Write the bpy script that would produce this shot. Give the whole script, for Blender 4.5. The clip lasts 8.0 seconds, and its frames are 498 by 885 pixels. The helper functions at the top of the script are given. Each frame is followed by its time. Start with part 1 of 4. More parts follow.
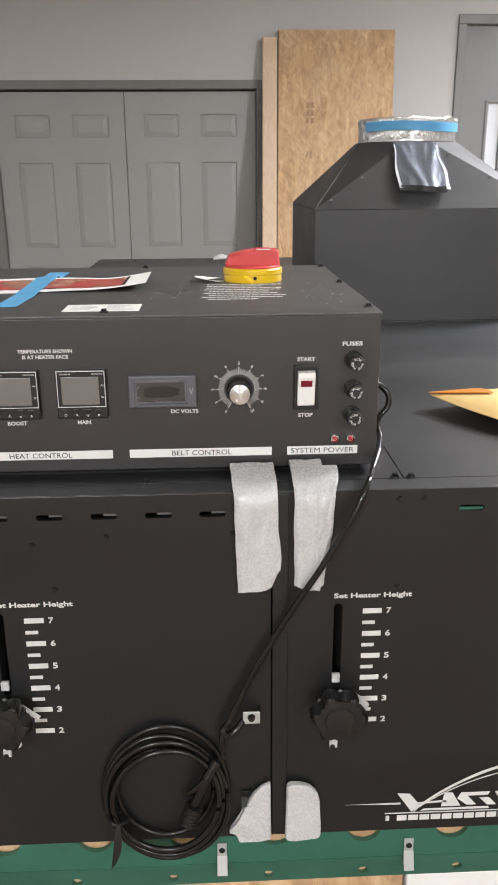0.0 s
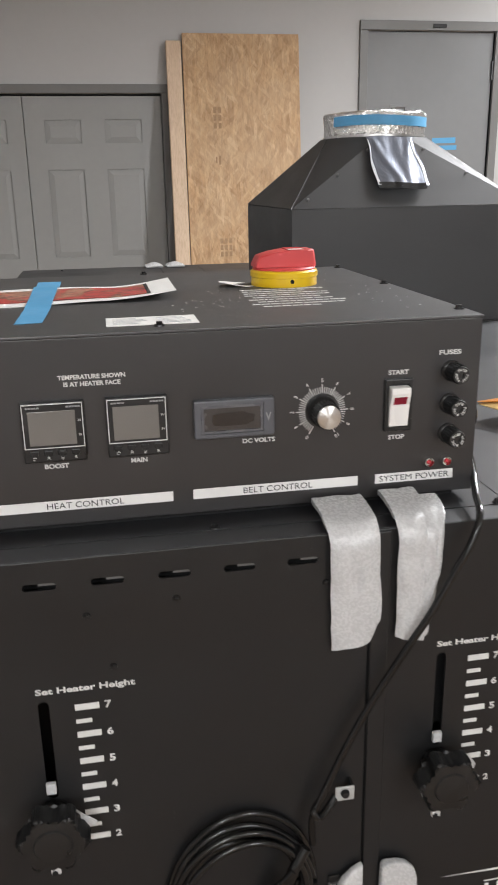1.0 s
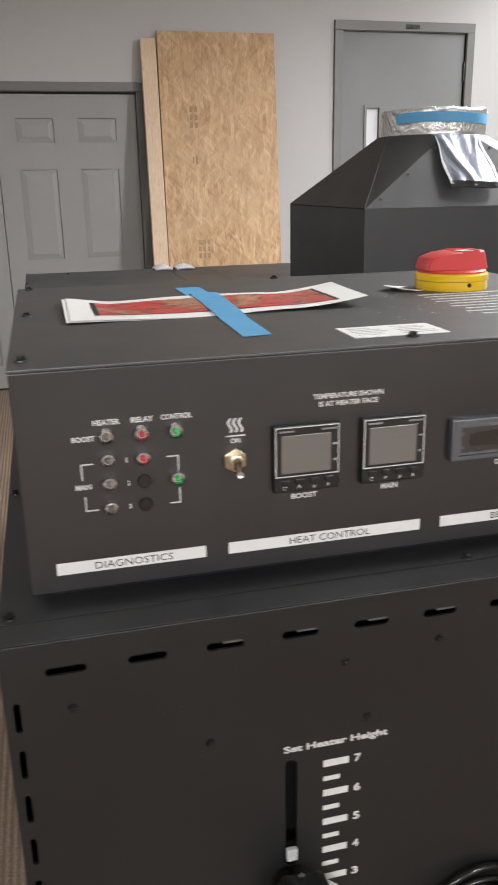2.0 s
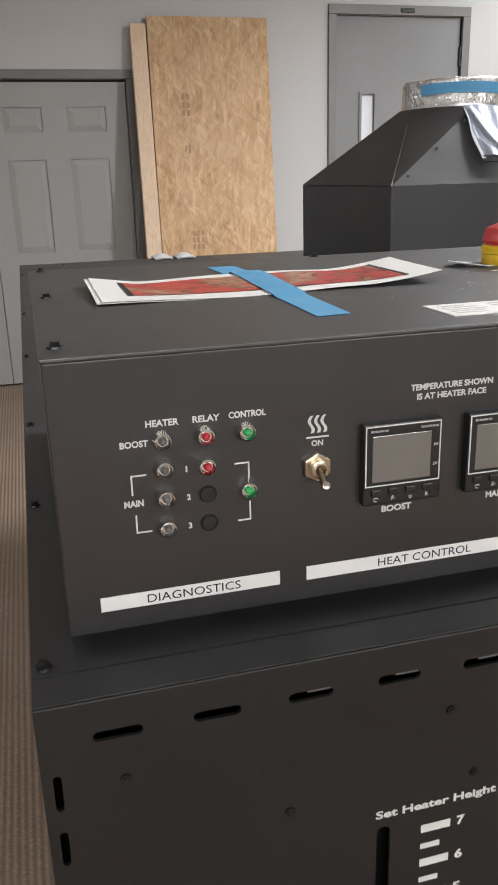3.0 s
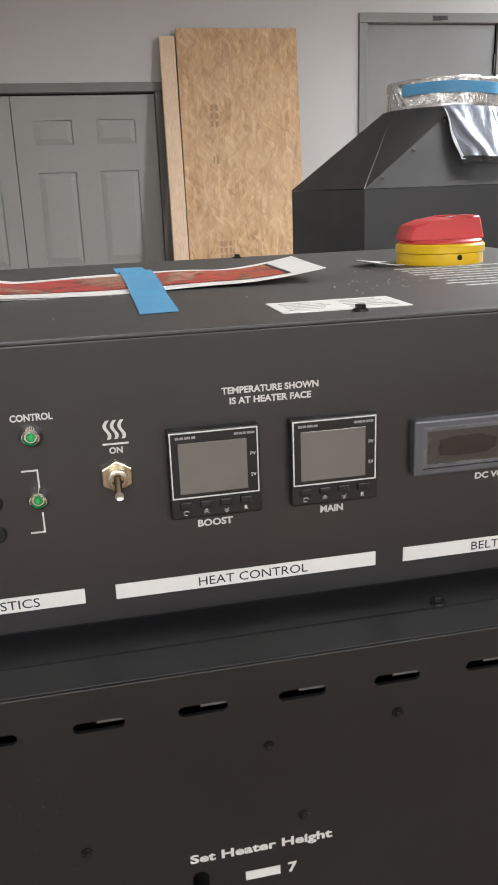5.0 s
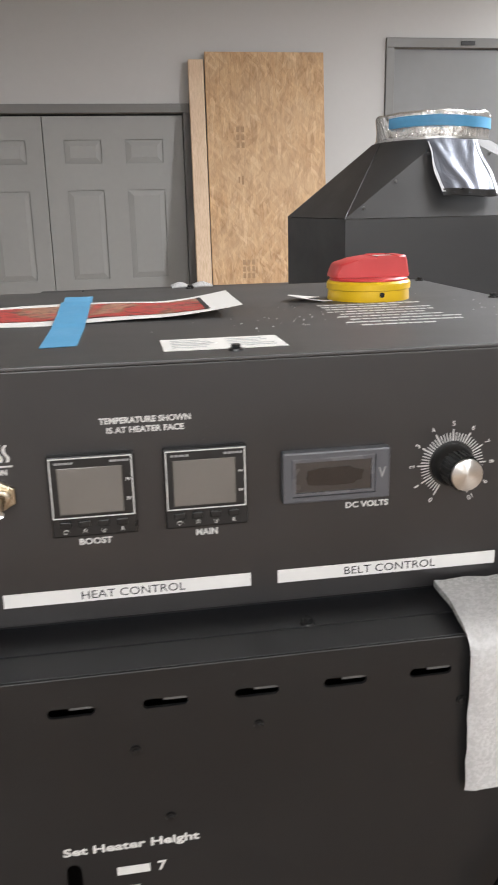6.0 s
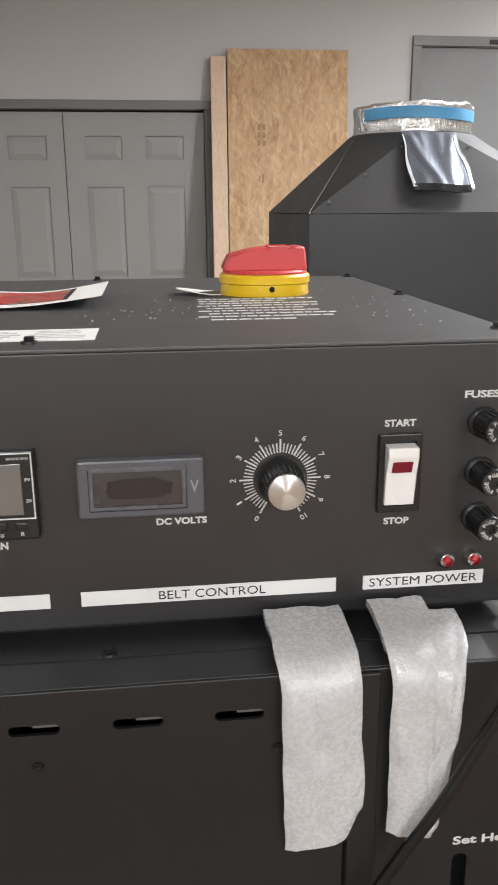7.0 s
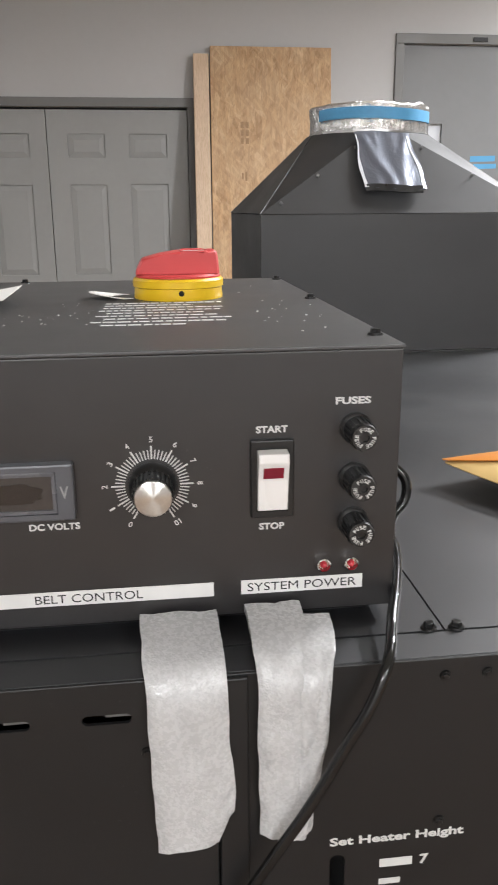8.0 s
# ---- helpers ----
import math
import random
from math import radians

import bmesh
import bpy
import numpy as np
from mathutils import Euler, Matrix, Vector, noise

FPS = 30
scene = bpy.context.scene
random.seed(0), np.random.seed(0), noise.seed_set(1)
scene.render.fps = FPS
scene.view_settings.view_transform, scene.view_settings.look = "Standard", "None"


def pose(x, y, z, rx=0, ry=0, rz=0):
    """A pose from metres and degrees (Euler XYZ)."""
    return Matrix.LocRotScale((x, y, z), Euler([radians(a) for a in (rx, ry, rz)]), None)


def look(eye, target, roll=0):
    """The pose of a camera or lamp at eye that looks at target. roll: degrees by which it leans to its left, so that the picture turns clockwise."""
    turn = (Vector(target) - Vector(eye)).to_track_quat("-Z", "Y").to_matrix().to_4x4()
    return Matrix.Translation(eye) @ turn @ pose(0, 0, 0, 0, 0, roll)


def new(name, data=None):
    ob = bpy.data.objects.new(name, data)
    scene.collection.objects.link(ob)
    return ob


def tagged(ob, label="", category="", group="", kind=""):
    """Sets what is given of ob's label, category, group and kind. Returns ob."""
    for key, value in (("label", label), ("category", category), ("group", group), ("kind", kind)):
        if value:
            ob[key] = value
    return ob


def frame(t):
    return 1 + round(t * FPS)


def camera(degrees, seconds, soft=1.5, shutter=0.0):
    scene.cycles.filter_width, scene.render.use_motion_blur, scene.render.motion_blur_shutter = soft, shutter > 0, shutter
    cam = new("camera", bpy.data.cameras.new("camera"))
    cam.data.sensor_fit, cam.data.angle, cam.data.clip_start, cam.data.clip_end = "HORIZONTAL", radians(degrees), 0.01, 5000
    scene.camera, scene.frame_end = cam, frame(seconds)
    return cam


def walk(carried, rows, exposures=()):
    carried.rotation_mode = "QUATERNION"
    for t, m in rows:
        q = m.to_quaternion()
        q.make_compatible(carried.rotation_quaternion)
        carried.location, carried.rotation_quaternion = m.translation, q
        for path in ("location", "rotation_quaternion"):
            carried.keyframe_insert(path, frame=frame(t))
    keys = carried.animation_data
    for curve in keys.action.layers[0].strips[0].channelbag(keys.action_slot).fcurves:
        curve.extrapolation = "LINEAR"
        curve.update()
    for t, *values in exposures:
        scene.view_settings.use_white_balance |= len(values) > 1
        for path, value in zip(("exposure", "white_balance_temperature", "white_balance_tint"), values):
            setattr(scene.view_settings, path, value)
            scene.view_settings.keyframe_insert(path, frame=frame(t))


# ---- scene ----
cam = camera(34.6, 8.0, soft=1.7, shutter=0.25)
PATH = [
    (0, (0.003, -0.006, 1.301), (0.087, 1.89, 0.668), -0.4),
    (0.2, (-0.030, 0.000, 1.2905), (0.119, 1.893, 0.663), -0.6),
    (0.5, (-0.079, 0.026, 1.287), (0.155, 1.913, 0.668), -0.9),
    (1, (-0.139, 0.129, 1.284), (0.196, 2.002, 0.668), -1.1),
    (1.5, (-0.225, 0.194, 1.282), (0.177, 2.054, 0.666), -1.4),
    (2, (-0.341, 0.239, 1.284), (0.123, 2.084, 0.668), -1.1),
    (2.2, (-0.374, 0.259, 1.277), (0.104, 2.1, 0.658), -1.3),
    (3.3, (-0.356, 0.371, 1.252), (0.131, 2.204, 0.619), -1.7),
    (3.5, (-0.34, 0.383, 1.246), (0.14, 2.219, 0.614), -1.6),
    (4, (-0.296, 0.383, 1.246), (0.143, 2.231, 0.62), -1.7),
    (4.5, (-0.254, 0.378, 1.244), (0.155, 2.236, 0.628), -1.8),
    (4.7, (-0.245, 0.369, 1.241), (0.151, 2.232, 0.631), -2.0),
    (5.8, (-0.196, 0.288, 1.257), (0.128, 2.177, 0.688), -1.6),
    (6, (-0.162, 0.298, 1.258), (0.142, 2.194, 0.697), -1.3),
    (6.5, (-0.084, 0.313, 1.253), (0.17, 2.217, 0.696), -0.8),
    (7, (-0.035, 0.333, 1.245), (0.187, 2.241, 0.687), -0.4),
    (7.5, (-0.004, 0.334, 1.251), (0.211, 2.242, 0.692), -0.3),
    (8, (0.028, 0.324, 1.25), (0.263, 2.228, 0.685), -0.4),
]
EXPOSURE = [(0, 0.18), (0.25, 0.16), (0.5, 0.04), (1, -0.06), (1.5, -0.04), (2, 0.0), (3.5, -0.06), (4.5, -0.05), (6, 0.11), (7, 0.07), (8, 0.07)]
walk(cam, [(t, look(eye, target, roll)) for t, eye, target, roll in PATH], EXPOSURE)
# ---------------------------------------------------------------- world, lamps
world = bpy.data.worlds.new("World")
scene.world = world
world.use_nodes = True
world.node_tree.nodes["Background"].inputs["Color"].default_value = (0.75, 0.8, 0.9, 1)
world.node_tree.nodes["Background"].inputs["Strength"].default_value = 0.1

# First one placed from cast shadows; the rest added mainly to balance brightness.
LAMPS = [  # x, y, watts down, watts up, turn, length: assumed tube fixtures out of view
    (2.3, 2.35, 190, 0, 90, 0.6), (2.9, 4.4, 24, 0, 90, 1.2), (1.4, 1.6, 25, 8, 90, 1.2), (-2.2, 2.4, 29, 0, 90, 1.2), (-1.1, -2.5, 110, 30, 0, 1.2), (1.5, -2.7, 95, 30, 0, 1.2),
]
CEIL = 3.0


HANG = 0.30


def ceiling_tube(x, y, watts, turn, rz, length):
    d = bpy.data.lights.new("assumed_tube_light", "AREA")
    d.shape, d.size, d.size_y, d.energy = "RECTANGLE", length, 0.14, watts
    d.color = (0.950, 0.964, 0.995)
    o = new("assumed_tube_light", d)
    o.matrix_basis = pose(x, y, CEIL - HANG - (0.075 if turn == 0 else -0.012), turn, 0, rz)
    return o


# ---------------------------------------------------------------- materials
class Nodes:
    def __init__(self, name):
        self.m = bpy.data.materials.new(name)
        self.m.use_nodes = True
        self.t = self.m.node_tree
        self.b = self.t.nodes["Principled BSDF"]
        self.c = self.n("ShaderNodeTexCoord")

    def n(self, kind):
        return self.t.nodes.new(kind)

    def link(self, a, b):
        self.t.links.new(a, b)

    def mapped(self, scale=(1, 1, 1), rot=(0, 0, 0)):
        m = self.n("ShaderNodeMapping")
        m.inputs["Scale"].default_value, m.inputs["Rotation"].default_value = scale, [radians(a) for a in rot]
        self.link(self.c.outputs["Object"], m.inputs["Vector"])
        return m.outputs["Vector"]

    def turned(self, scale, rot):
        """Object places turned first, then scaled."""
        m = self.n("ShaderNodeMapping")
        m.vector_type = "TEXTURE"
        m.inputs["Scale"].default_value, m.inputs["Rotation"].default_value = [1 / v for v in scale], [radians(a) for a in rot]
        self.link(self.c.outputs["Object"], m.inputs["Vector"])
        w = self.n("ShaderNodeTexNoise")
        w.inputs["Scale"].default_value = 9
        self.link(self.c.outputs["Object"], w.inputs["Vector"])
        a = self.n("ShaderNodeVectorMath")
        a.operation = "MULTIPLY_ADD"
        self.link(w.outputs["Color"], a.inputs[0])
        a.inputs[1].default_value = (0.5, 0.5, 0.5)
        self.link(m.outputs["Vector"], a.inputs[2])
        return a.outputs["Vector"]

    def noise(self, scale, detail=3.0, rough=0.55, vec=None, dist=0.0):
        k = self.n("ShaderNodeTexNoise")
        k.inputs["Scale"].default_value, k.inputs["Detail"].default_value = scale, detail
        k.inputs["Roughness"].default_value, k.inputs["Distortion"].default_value = rough, dist
        self.link(vec or self.c.outputs["Object"], k.inputs["Vector"])
        return k.outputs["Fac"]

    def ramp(self, fac, stops):
        r = self.n("ShaderNodeValToRGB")
        e = r.color_ramp.elements
        while len(e) < len(stops):
            e.new(0.5)
        for i, (p, c) in enumerate(stops):
            e[i].position = p
            e[i].color = (*c, 1) if len(c) == 3 else c
        self.link(fac, r.inputs["Fac"])
        return r.outputs["Color"]

    def grey(self, fac, lo, hi, p0=0.3, p1=0.7):
        return self.ramp(fac, [(p0, (lo, lo, lo)), (p1, (hi, hi, hi))])

    def mix(self, fac, a, b, mode="MIX"):
        x = self.n("ShaderNodeMix")
        x.data_type, x.blend_type = "RGBA", mode
        if isinstance(fac, (int, float)):
            x.inputs[0].default_value = fac
        else:
            self.link(fac, x.inputs[0])
        for s, v in ((6, a), (7, b)):
            if isinstance(v, tuple):
                x.inputs[s].default_value = (*v, 1)
            else:
                self.link(v, x.inputs[s])
        return x.outputs[2]

    def bump(self, height, strength=0.3, dist=0.001, chain=None):
        k = self.n("ShaderNodeBump")
        k.inputs["Strength"].default_value, k.inputs["Distance"].default_value = strength, dist
        self.link(height, k.inputs["Height"])
        if chain:
            self.link(chain, k.inputs["Normal"])
        self.link(k.outputs["Normal"], self.b.inputs["Normal"])
        return k.outputs["Normal"]

    def put(self, **kw):
        for k, v in kw.items():
            s = self.b.inputs[k.replace("_", " ")]
            if isinstance(v, (int, float)):
                s.default_value = v
            elif isinstance(v, tuple):
                s.default_value = (*v, 1) if s.type == "RGBA" else v
            else:
                self.link(v, s)
        return self.m


def plain(name, col, rough=0.5, metal=0.0, var=0.12, scale=60.0, bump=0.0, **kw):
    k = Nodes(name)
    f = k.noise(scale, 4)
    g = k.noise(scale * 0.13, 3)
    a, b = tuple(c * (1 - var) for c in col), tuple(min(1, c * (1 + var)) for c in col)
    c = k.mix(f, a, b)
    c = k.mix(g, c, k.mix(0.5, c, a))
    r = k.grey(g, max(0.02, rough - 0.08), min(1, rough + 0.08))
    if bump:
        k.bump(f, bump, 0.0008)
    return k.put(Base_Color=c, Roughness=r, Metallic=metal, **kw)


def powder_coat(name, col, rough, gloss):
    k = Nodes(name)
    fine = k.noise(1400, 2)
    mid = k.noise(9, 4)
    smear = k.noise(3.2, 5, 0.6, k.mapped((1, 1, 2.5)))
    dust = k.ramp(k.noise(420, 1), [(0.70, (0, 0, 0)), (0.78, (1, 1, 1))])
    spots = k.ramp(k.noise(14, 3), [(0.55, (0, 0, 0)), (0.8, (0.22, 0.22, 0.22))])
    c = k.mix(mid, tuple(v * 0.88 for v in col), tuple(v * 1.15 for v in col))
    c = k.mix(k.mix(dust, (0.0, 0.0, 0.0), spots), c, (0.16, 0.155, 0.15))
    k.bump(fine, 0.11, 0.0004)
    return k.put(Base_Color=c, Roughness=k.grey(smear, rough - 0.07, rough + 0.1), Specular_IOR_Level=gloss)


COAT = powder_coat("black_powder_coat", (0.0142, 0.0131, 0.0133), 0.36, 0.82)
# Same black coat, darkened to hold the shade on the lower front.
COAT_SHADED = powder_coat("shaded_black_cabinet_coat", (0.0104, 0.0106, 0.0110), 0.40, 0.48)
# Black coat paled: wall reflection and dust put into the top's colour.
COAT_TOP = powder_coat("dusty_sheen_top_coat", (0.040, 0.0396, 0.0400), 0.44, 0.95)
# Same black coat, base raised for the reflections the hood catches.
HOODCOAT = powder_coat("lit_black_hood_coat", (0.0235, 0.0232, 0.0236), 0.48, 0.75)
LIDCOAT = powder_coat("charcoal_cabinet_lid_coat", (0.0140, 0.0143, 0.0160), 0.44, 1.0)
BLACK = plain("black_plastic", (0.012, 0.012, 0.012), 0.35, var=0.2, scale=300)
GLOSSBLACK = plain("glossy_black_rubber", (0.008, 0.008, 0.008), 0.13, var=0.2, scale=200)
DARK = plain("dark_inside", (0.006, 0.006, 0.006), 0.8)
INK = plain("white_silkscreen_ink", (0.64, 0.64, 0.62), 0.55, var=0.06, scale=900)
PRINT = plain("black_print_ink", (0.015, 0.015, 0.015), 0.6)
STRIP = plain("white_label_tape", (0.74, 0.73, 0.71), 0.45, var=0.04, scale=120)
GREYINK = plain("grey_print_ink", (0.3, 0.3, 0.3), 0.6)
CHROME = plain("chrome", (0.80, 0.78, 0.76), 0.14, 1.0, var=0.05)
GOLDZINC = plain("yellowed_nickel", (0.55, 0.48, 0.37), 0.26, 1.0, var=0.1, scale=200)
PALEZINC = plain("pale_plated_steel", (0.50, 0.51, 0.50), 0.42, 0.35, var=0.12, scale=90)
FAINTINK = plain("faint_print_ink", (0.50, 0.50, 0.50), 0.6)
BRUSHED = plain("brushed_aluminium", (0.78, 0.77, 0.74), 0.28, 1.0, var=0.05, scale=500)
ZINC = plain("zinc_plate", (0.62, 0.62, 0.61), 0.38, 0.9, var=0.15, scale=90)
STEELBLK = plain("black_oxide_steel", (0.03, 0.03, 0.03), 0.32, 0.6, var=0.2, scale=400)
REDP = plain("red_plastic", (0.60, 0.055, 0.055), 0.42, var=0.1, scale=50)
YELLOWP = plain("yellow_plastic", (0.78, 0.50, 0.015), 0.33, var=0.08, scale=50)
WHITEP = plain("white_plastic", (0.78, 0.76, 0.73), 0.3, var=0.03)
METERGREY = plain("grey_meter_plastic", (0.092, 0.094, 0.104), 0.35, var=0.08, scale=150)
SCREEN = plain("grey_lcd_screen", (0.175, 0.168, 0.158), 0.22, 0.25, var=0.04, Specular_IOR_Level=0.8)
METERLIP = plain("pale_meter_lip", (0.105, 0.105, 0.115), 0.3, var=0.08, scale=150)
# Base lifted to carry the film's glare in the window's colour.
METERWIN = plain("filmed_meter_window", (0.036, 0.031, 0.029), 0.22, var=0.25, scale=260, Specular_IOR_Level=0.9)
# Darker than the window, for the patch that lacks this glare.
FILMBUB = plain("wetted_film_patch", (0.020, 0.017, 0.016), 0.12, var=0.5, scale=330, Specular_IOR_Level=0.7)
REDLENS = plain("red_lens", (0.50, 0.035, 0.05), 0.12, var=0.25, scale=500, Coat_Weight=0.6)
GREENLENS = plain("green_lens", (0.03, 0.42, 0.11), 0.12, var=0.25, scale=500, Coat_Weight=0.6)
WINELENS = plain("wine_red_lens", (0.20, 0.010, 0.025), 0.2, var=0.15)
CLEARLENS = plain("clear_lens", (0.13, 0.128, 0.125), 0.07, var=0.3, scale=500)
BLUETAPE = plain("blue_painters_tape", (0.095, 0.34, 0.58), 0.5, var=0.1, scale=180, bump=0.2)
PAPER = plain("white_paper", (0.76, 0.75, 0.72), 0.6, var=0.03, scale=40)
MANILA = plain("manila_envelope_paper", (0.80, 0.55, 0.22), 0.55, var=0.08, scale=60, bump=0.1)
ORANGE = plain("orange_envelope_flap", (0.66, 0.24, 0.03), 0.5, var=0.1, scale=60)
GREENPAINT = plain("green_painted_steel", (0.030, 0.125, 0.085), 0.42, var=0.25, scale=30, bump=0.15)
WALLPAINT = plain("grey_wall_paint", (0.49, 0.485, 0.475), 0.75, var=0.035, scale=260, bump=0.12)
DOORPAINT = plain("grey_door_paint", (0.31, 0.31, 0.297), 0.5, var=0.05, scale=30, bump=0.05)
TRIMPAINT = plain("dark_grey_trim_paint", (0.17, 0.168, 0.16), 0.5, var=0.06, scale=30)
STEELDOOR = plain("grey_steel_door_paint", (0.205, 0.208, 0.208), 0.6, var=0.05, scale=20)
CEILWHITE = plain("white_ceiling", (0.74, 0.73, 0.70), 0.85, var=0.03, scale=90, bump=0.2)
CAPGREY = plain("smoky_grey_plastic", (0.03, 0.03, 0.03), 0.25, var=0.3, scale=700)
PALEGLASS = plain("pale_lite_panel", (0.72, 0.74, 0.77), 0.2, var=0.04)
# Near-white paints in the glint along the pouch's clear edges.
EDGEFILM = plain("painted_glint_film_edge", (0.74, 0.75, 0.78), 0.25, 0.0, var=0.06, scale=80)
INSUL = plain("pale_insulation_board", (0.11, 0.108, 0.103), 0.5, var=0.1, scale=80)
RIVET = plain("dulled_rivet_steel", (0.16, 0.16, 0.16), 0.35, 0.7, var=0.15, scale=300)
FOILTAPE = plain("silver_foil", (0.72, 0.72, 0.71), 0.2, 0.95, var=0.12, scale=40)


def foam_material():
    """Closed-cell foam sheet: fine glossy cells over soft waves."""
    k = Nodes("white_polyethylene_foam")
    big = k.noise(38, 4)
    v = k.n("ShaderNodeTexVoronoi")
    v.inputs["Scale"].default_value = 800
    k.link(k.c.outputs["Object"], v.inputs["Vector"])
    n1 = k.bump(v.outputs["Distance"], 0.20, 0.0008)
    n2 = k.bump(k.noise(210, 3), 0.12, 0.0010, n1)
    k.bump(big, 0.22, 0.003, n2)
    c = k.mix(big, (0.46, 0.46, 0.458), (0.54, 0.54, 0.535))
    c = k.mix(k.grey(k.noise(300, 3), 0.0, 0.15, 0.55, 0.75), c, (0.68, 0.68, 0.675))
    return k.put(Base_Color=c, Roughness=k.grey(k.noise(420, 2), 0.12, 0.42), Specular_IOR_Level=0.7)


def osb_material():
    """Overlapping wood strands, mostly upright, each with its own tone."""
    k = Nodes("oriented_strand_board")
    base = k.noise(7, 4, 0.6, None, 0.8)
    c = k.mix(base, (0.44, 0.265, 0.13), (0.56, 0.37, 0.20))
    for n, (rot, sx, sz) in enumerate(((8, 48, 9), (-24, 62, 13), (19, 44, 8), (-9, 84, 15), (38, 70, 14), (-46, 66, 14), (3, 60, 10))):
        v = k.n("ShaderNodeTexVoronoi")
        v.inputs["Scale"].default_value = 1.0
        k.link(k.turned((sx, 12, sz), (0, rot, 0)), v.inputs["Vector"])
        s = k.n("ShaderNodeSeparateColor")
        k.link(v.outputs["Color"], s.inputs[0])
        d = 0.88 + 0.05 * n
        lay = k.ramp(s.outputs[0], [(0.0, (0.24 * d, 0.125 * d, 0.055 * d)), (0.14, (0.37 * d, 0.21 * d, 0.10 * d)), (0.35, (0.49 * d, 0.305 * d, 0.155 * d)), (0.75, (0.56 * d, 0.375 * d, 0.205 * d)), (1.0, (0.66 * d, 0.48 * d, 0.30 * d))])
        c = k.mix(k.grey(s.outputs[1], 0, 0.42, 0.58, 0.74), c, lay)
    grain = k.noise(30, 6, 0.7, k.mapped((2.6, 1, 0.45)), 1.2)
    c = k.mix(k.grey(grain, 0.0, 0.5, 0.50, 0.72), c, (0.27, 0.145, 0.065))
    flecks = k.noise(85, 4, 0.65, k.mapped((1.8, 1, 0.5)), 0.8)
    c = k.mix(k.grey(flecks, 0.0, 0.45, 0.58, 0.72), c, (0.19, 0.10, 0.048))
    c = k.mix(k.grey(k.noise(2.6, 4), 0.0, 0.5, 0.45, 0.7), c, (0.60, 0.43, 0.265))
    c = k.mix(k.grey(k.noise(11, 5, 0.65, k.mapped((1.5, 1, 0.6)), 1.5), 0.0, 0.5, 0.50, 0.72), c, (0.30, 0.175, 0.085))
    k.bump(grain, 0.35, 0.002)
    return k.put(Base_Color=c, Roughness=0.65)


def pine_material():
    k = Nodes("pine_stud_wood")
    w = k.noise(22, 5, 0.6, k.mapped((6, 6, 0.35)), 0.8)
    c = k.ramp(w, [(0.3, (0.56, 0.40, 0.26)), (0.55, (0.68, 0.51, 0.36)), (0.8, (0.74, 0.58, 0.43))])
    c = k.mix(k.grey(k.noise(5, 2), 0, 0.4, 0.5, 0.75), c, (0.58, 0.40, 0.26))
    k.bump(w, 0.15, 0.001)
    return k.put(Base_Color=c, Roughness=0.6)


def carpet_material():
    k = Nodes("tan_loop_carpet")
    w = k.n("ShaderNodeTexWave")
    w.wave_type, w.bands_direction = "BANDS", "X"
    w.inputs["Scale"].default_value, w.inputs["Distortion"].default_value = 22, 1.2
    w.inputs["Detail"].default_value, w.inputs["Detail Scale"].default_value = 2, 6
    k.link(k.c.outputs["Object"], w.inputs["Vector"])
    v = k.n("ShaderNodeTexVoronoi")
    v.inputs["Scale"].default_value = 150
    k.link(k.mapped((0.55, 1, 1)), v.inputs["Vector"])
    c = k.mix(w.outputs["Fac"], (0.140, 0.098, 0.069), (0.285, 0.216, 0.162))
    c = k.mix(k.grey(v.outputs["Distance"], 0.0, 0.55, 0.1, 0.7), c, (0.165, 0.105, 0.066))
    c = k.mix(k.grey(k.noise(2.5, 4), 0, 0.4), c, (0.285, 0.216, 0.162))
    n1 = k.bump(w.outputs["Fac"], 0.5, 0.004)
    k.bump(v.outputs["Distance"], 0.5, 0.003, n1)
    return k.put(Base_Color=c, Roughness=0.95)


def photo_material():
    k = Nodes("red_glossy_photo_print")
    a = k.noise(17, 5, 0.6, None, 0.8)
    b = k.noise(60, 5, 0.65, k.mapped((0.8, 1.2, 1)), 2.2)
    c = k.ramp(a, [(0.36, (0.60, 0.045, 0.04)), (0.52, (0.52, 0.05, 0.04)), (0.57, (0.34, 0.12, 0.06)), (0.62, (0.48, 0.28, 0.18)), (0.68, (0.55, 0.05, 0.045))])
    c = k.mix(k.grey(b, 0, 0.9, 0.51, 0.60), c, (0.05, 0.018, 0.014))
    c = k.mix(k.grey(k.noise(130, 2), 0, 0.6, 0.66, 0.74), c, (0.60, 0.46, 0.36))
    return k.put(Base_Color=c, Roughness=0.28)


def crinkle_foil(name, col, rough, metal=0.92, strength=0.75, scale=38):
    k = Nodes(name)
    a = k.noise(scale, 5, 0.65, k.mapped((1, 1, 0.6)), 1.0)
    k.bump(a, strength, 0.012)
    return k.put(Base_Color=k.mix(a, tuple(v * 0.8 for v in col), col), Metallic=metal, Roughness=rough)


def spun_metal():
    """Radially brushed turned face."""
    k = Nodes("radially_brushed_aluminium")
    t = k.n("ShaderNodeTangent")
    t.direction_type, t.axis = "RADIAL", "Y"
    k.link(t.outputs["Tangent"], k.b.inputs["Tangent"])
    f = k.noise(900, 2)
    return k.put(Base_Color=k.mix(f, (0.72, 0.71, 0.68), (0.86, 0.85, 0.82)), Metallic=1.0, Roughness=0.30, Anisotropic=0.9, Anisotropic_Rotation=0.25)


STAMP = plain("faint_brown_stamp_ink", (0.36, 0.225, 0.12), 0.7, var=0.35, scale=90)
FOAM = foam_material()
OSB = osb_material()
PINE = pine_material()
CARPET = carpet_material()
PHOTO = photo_material()
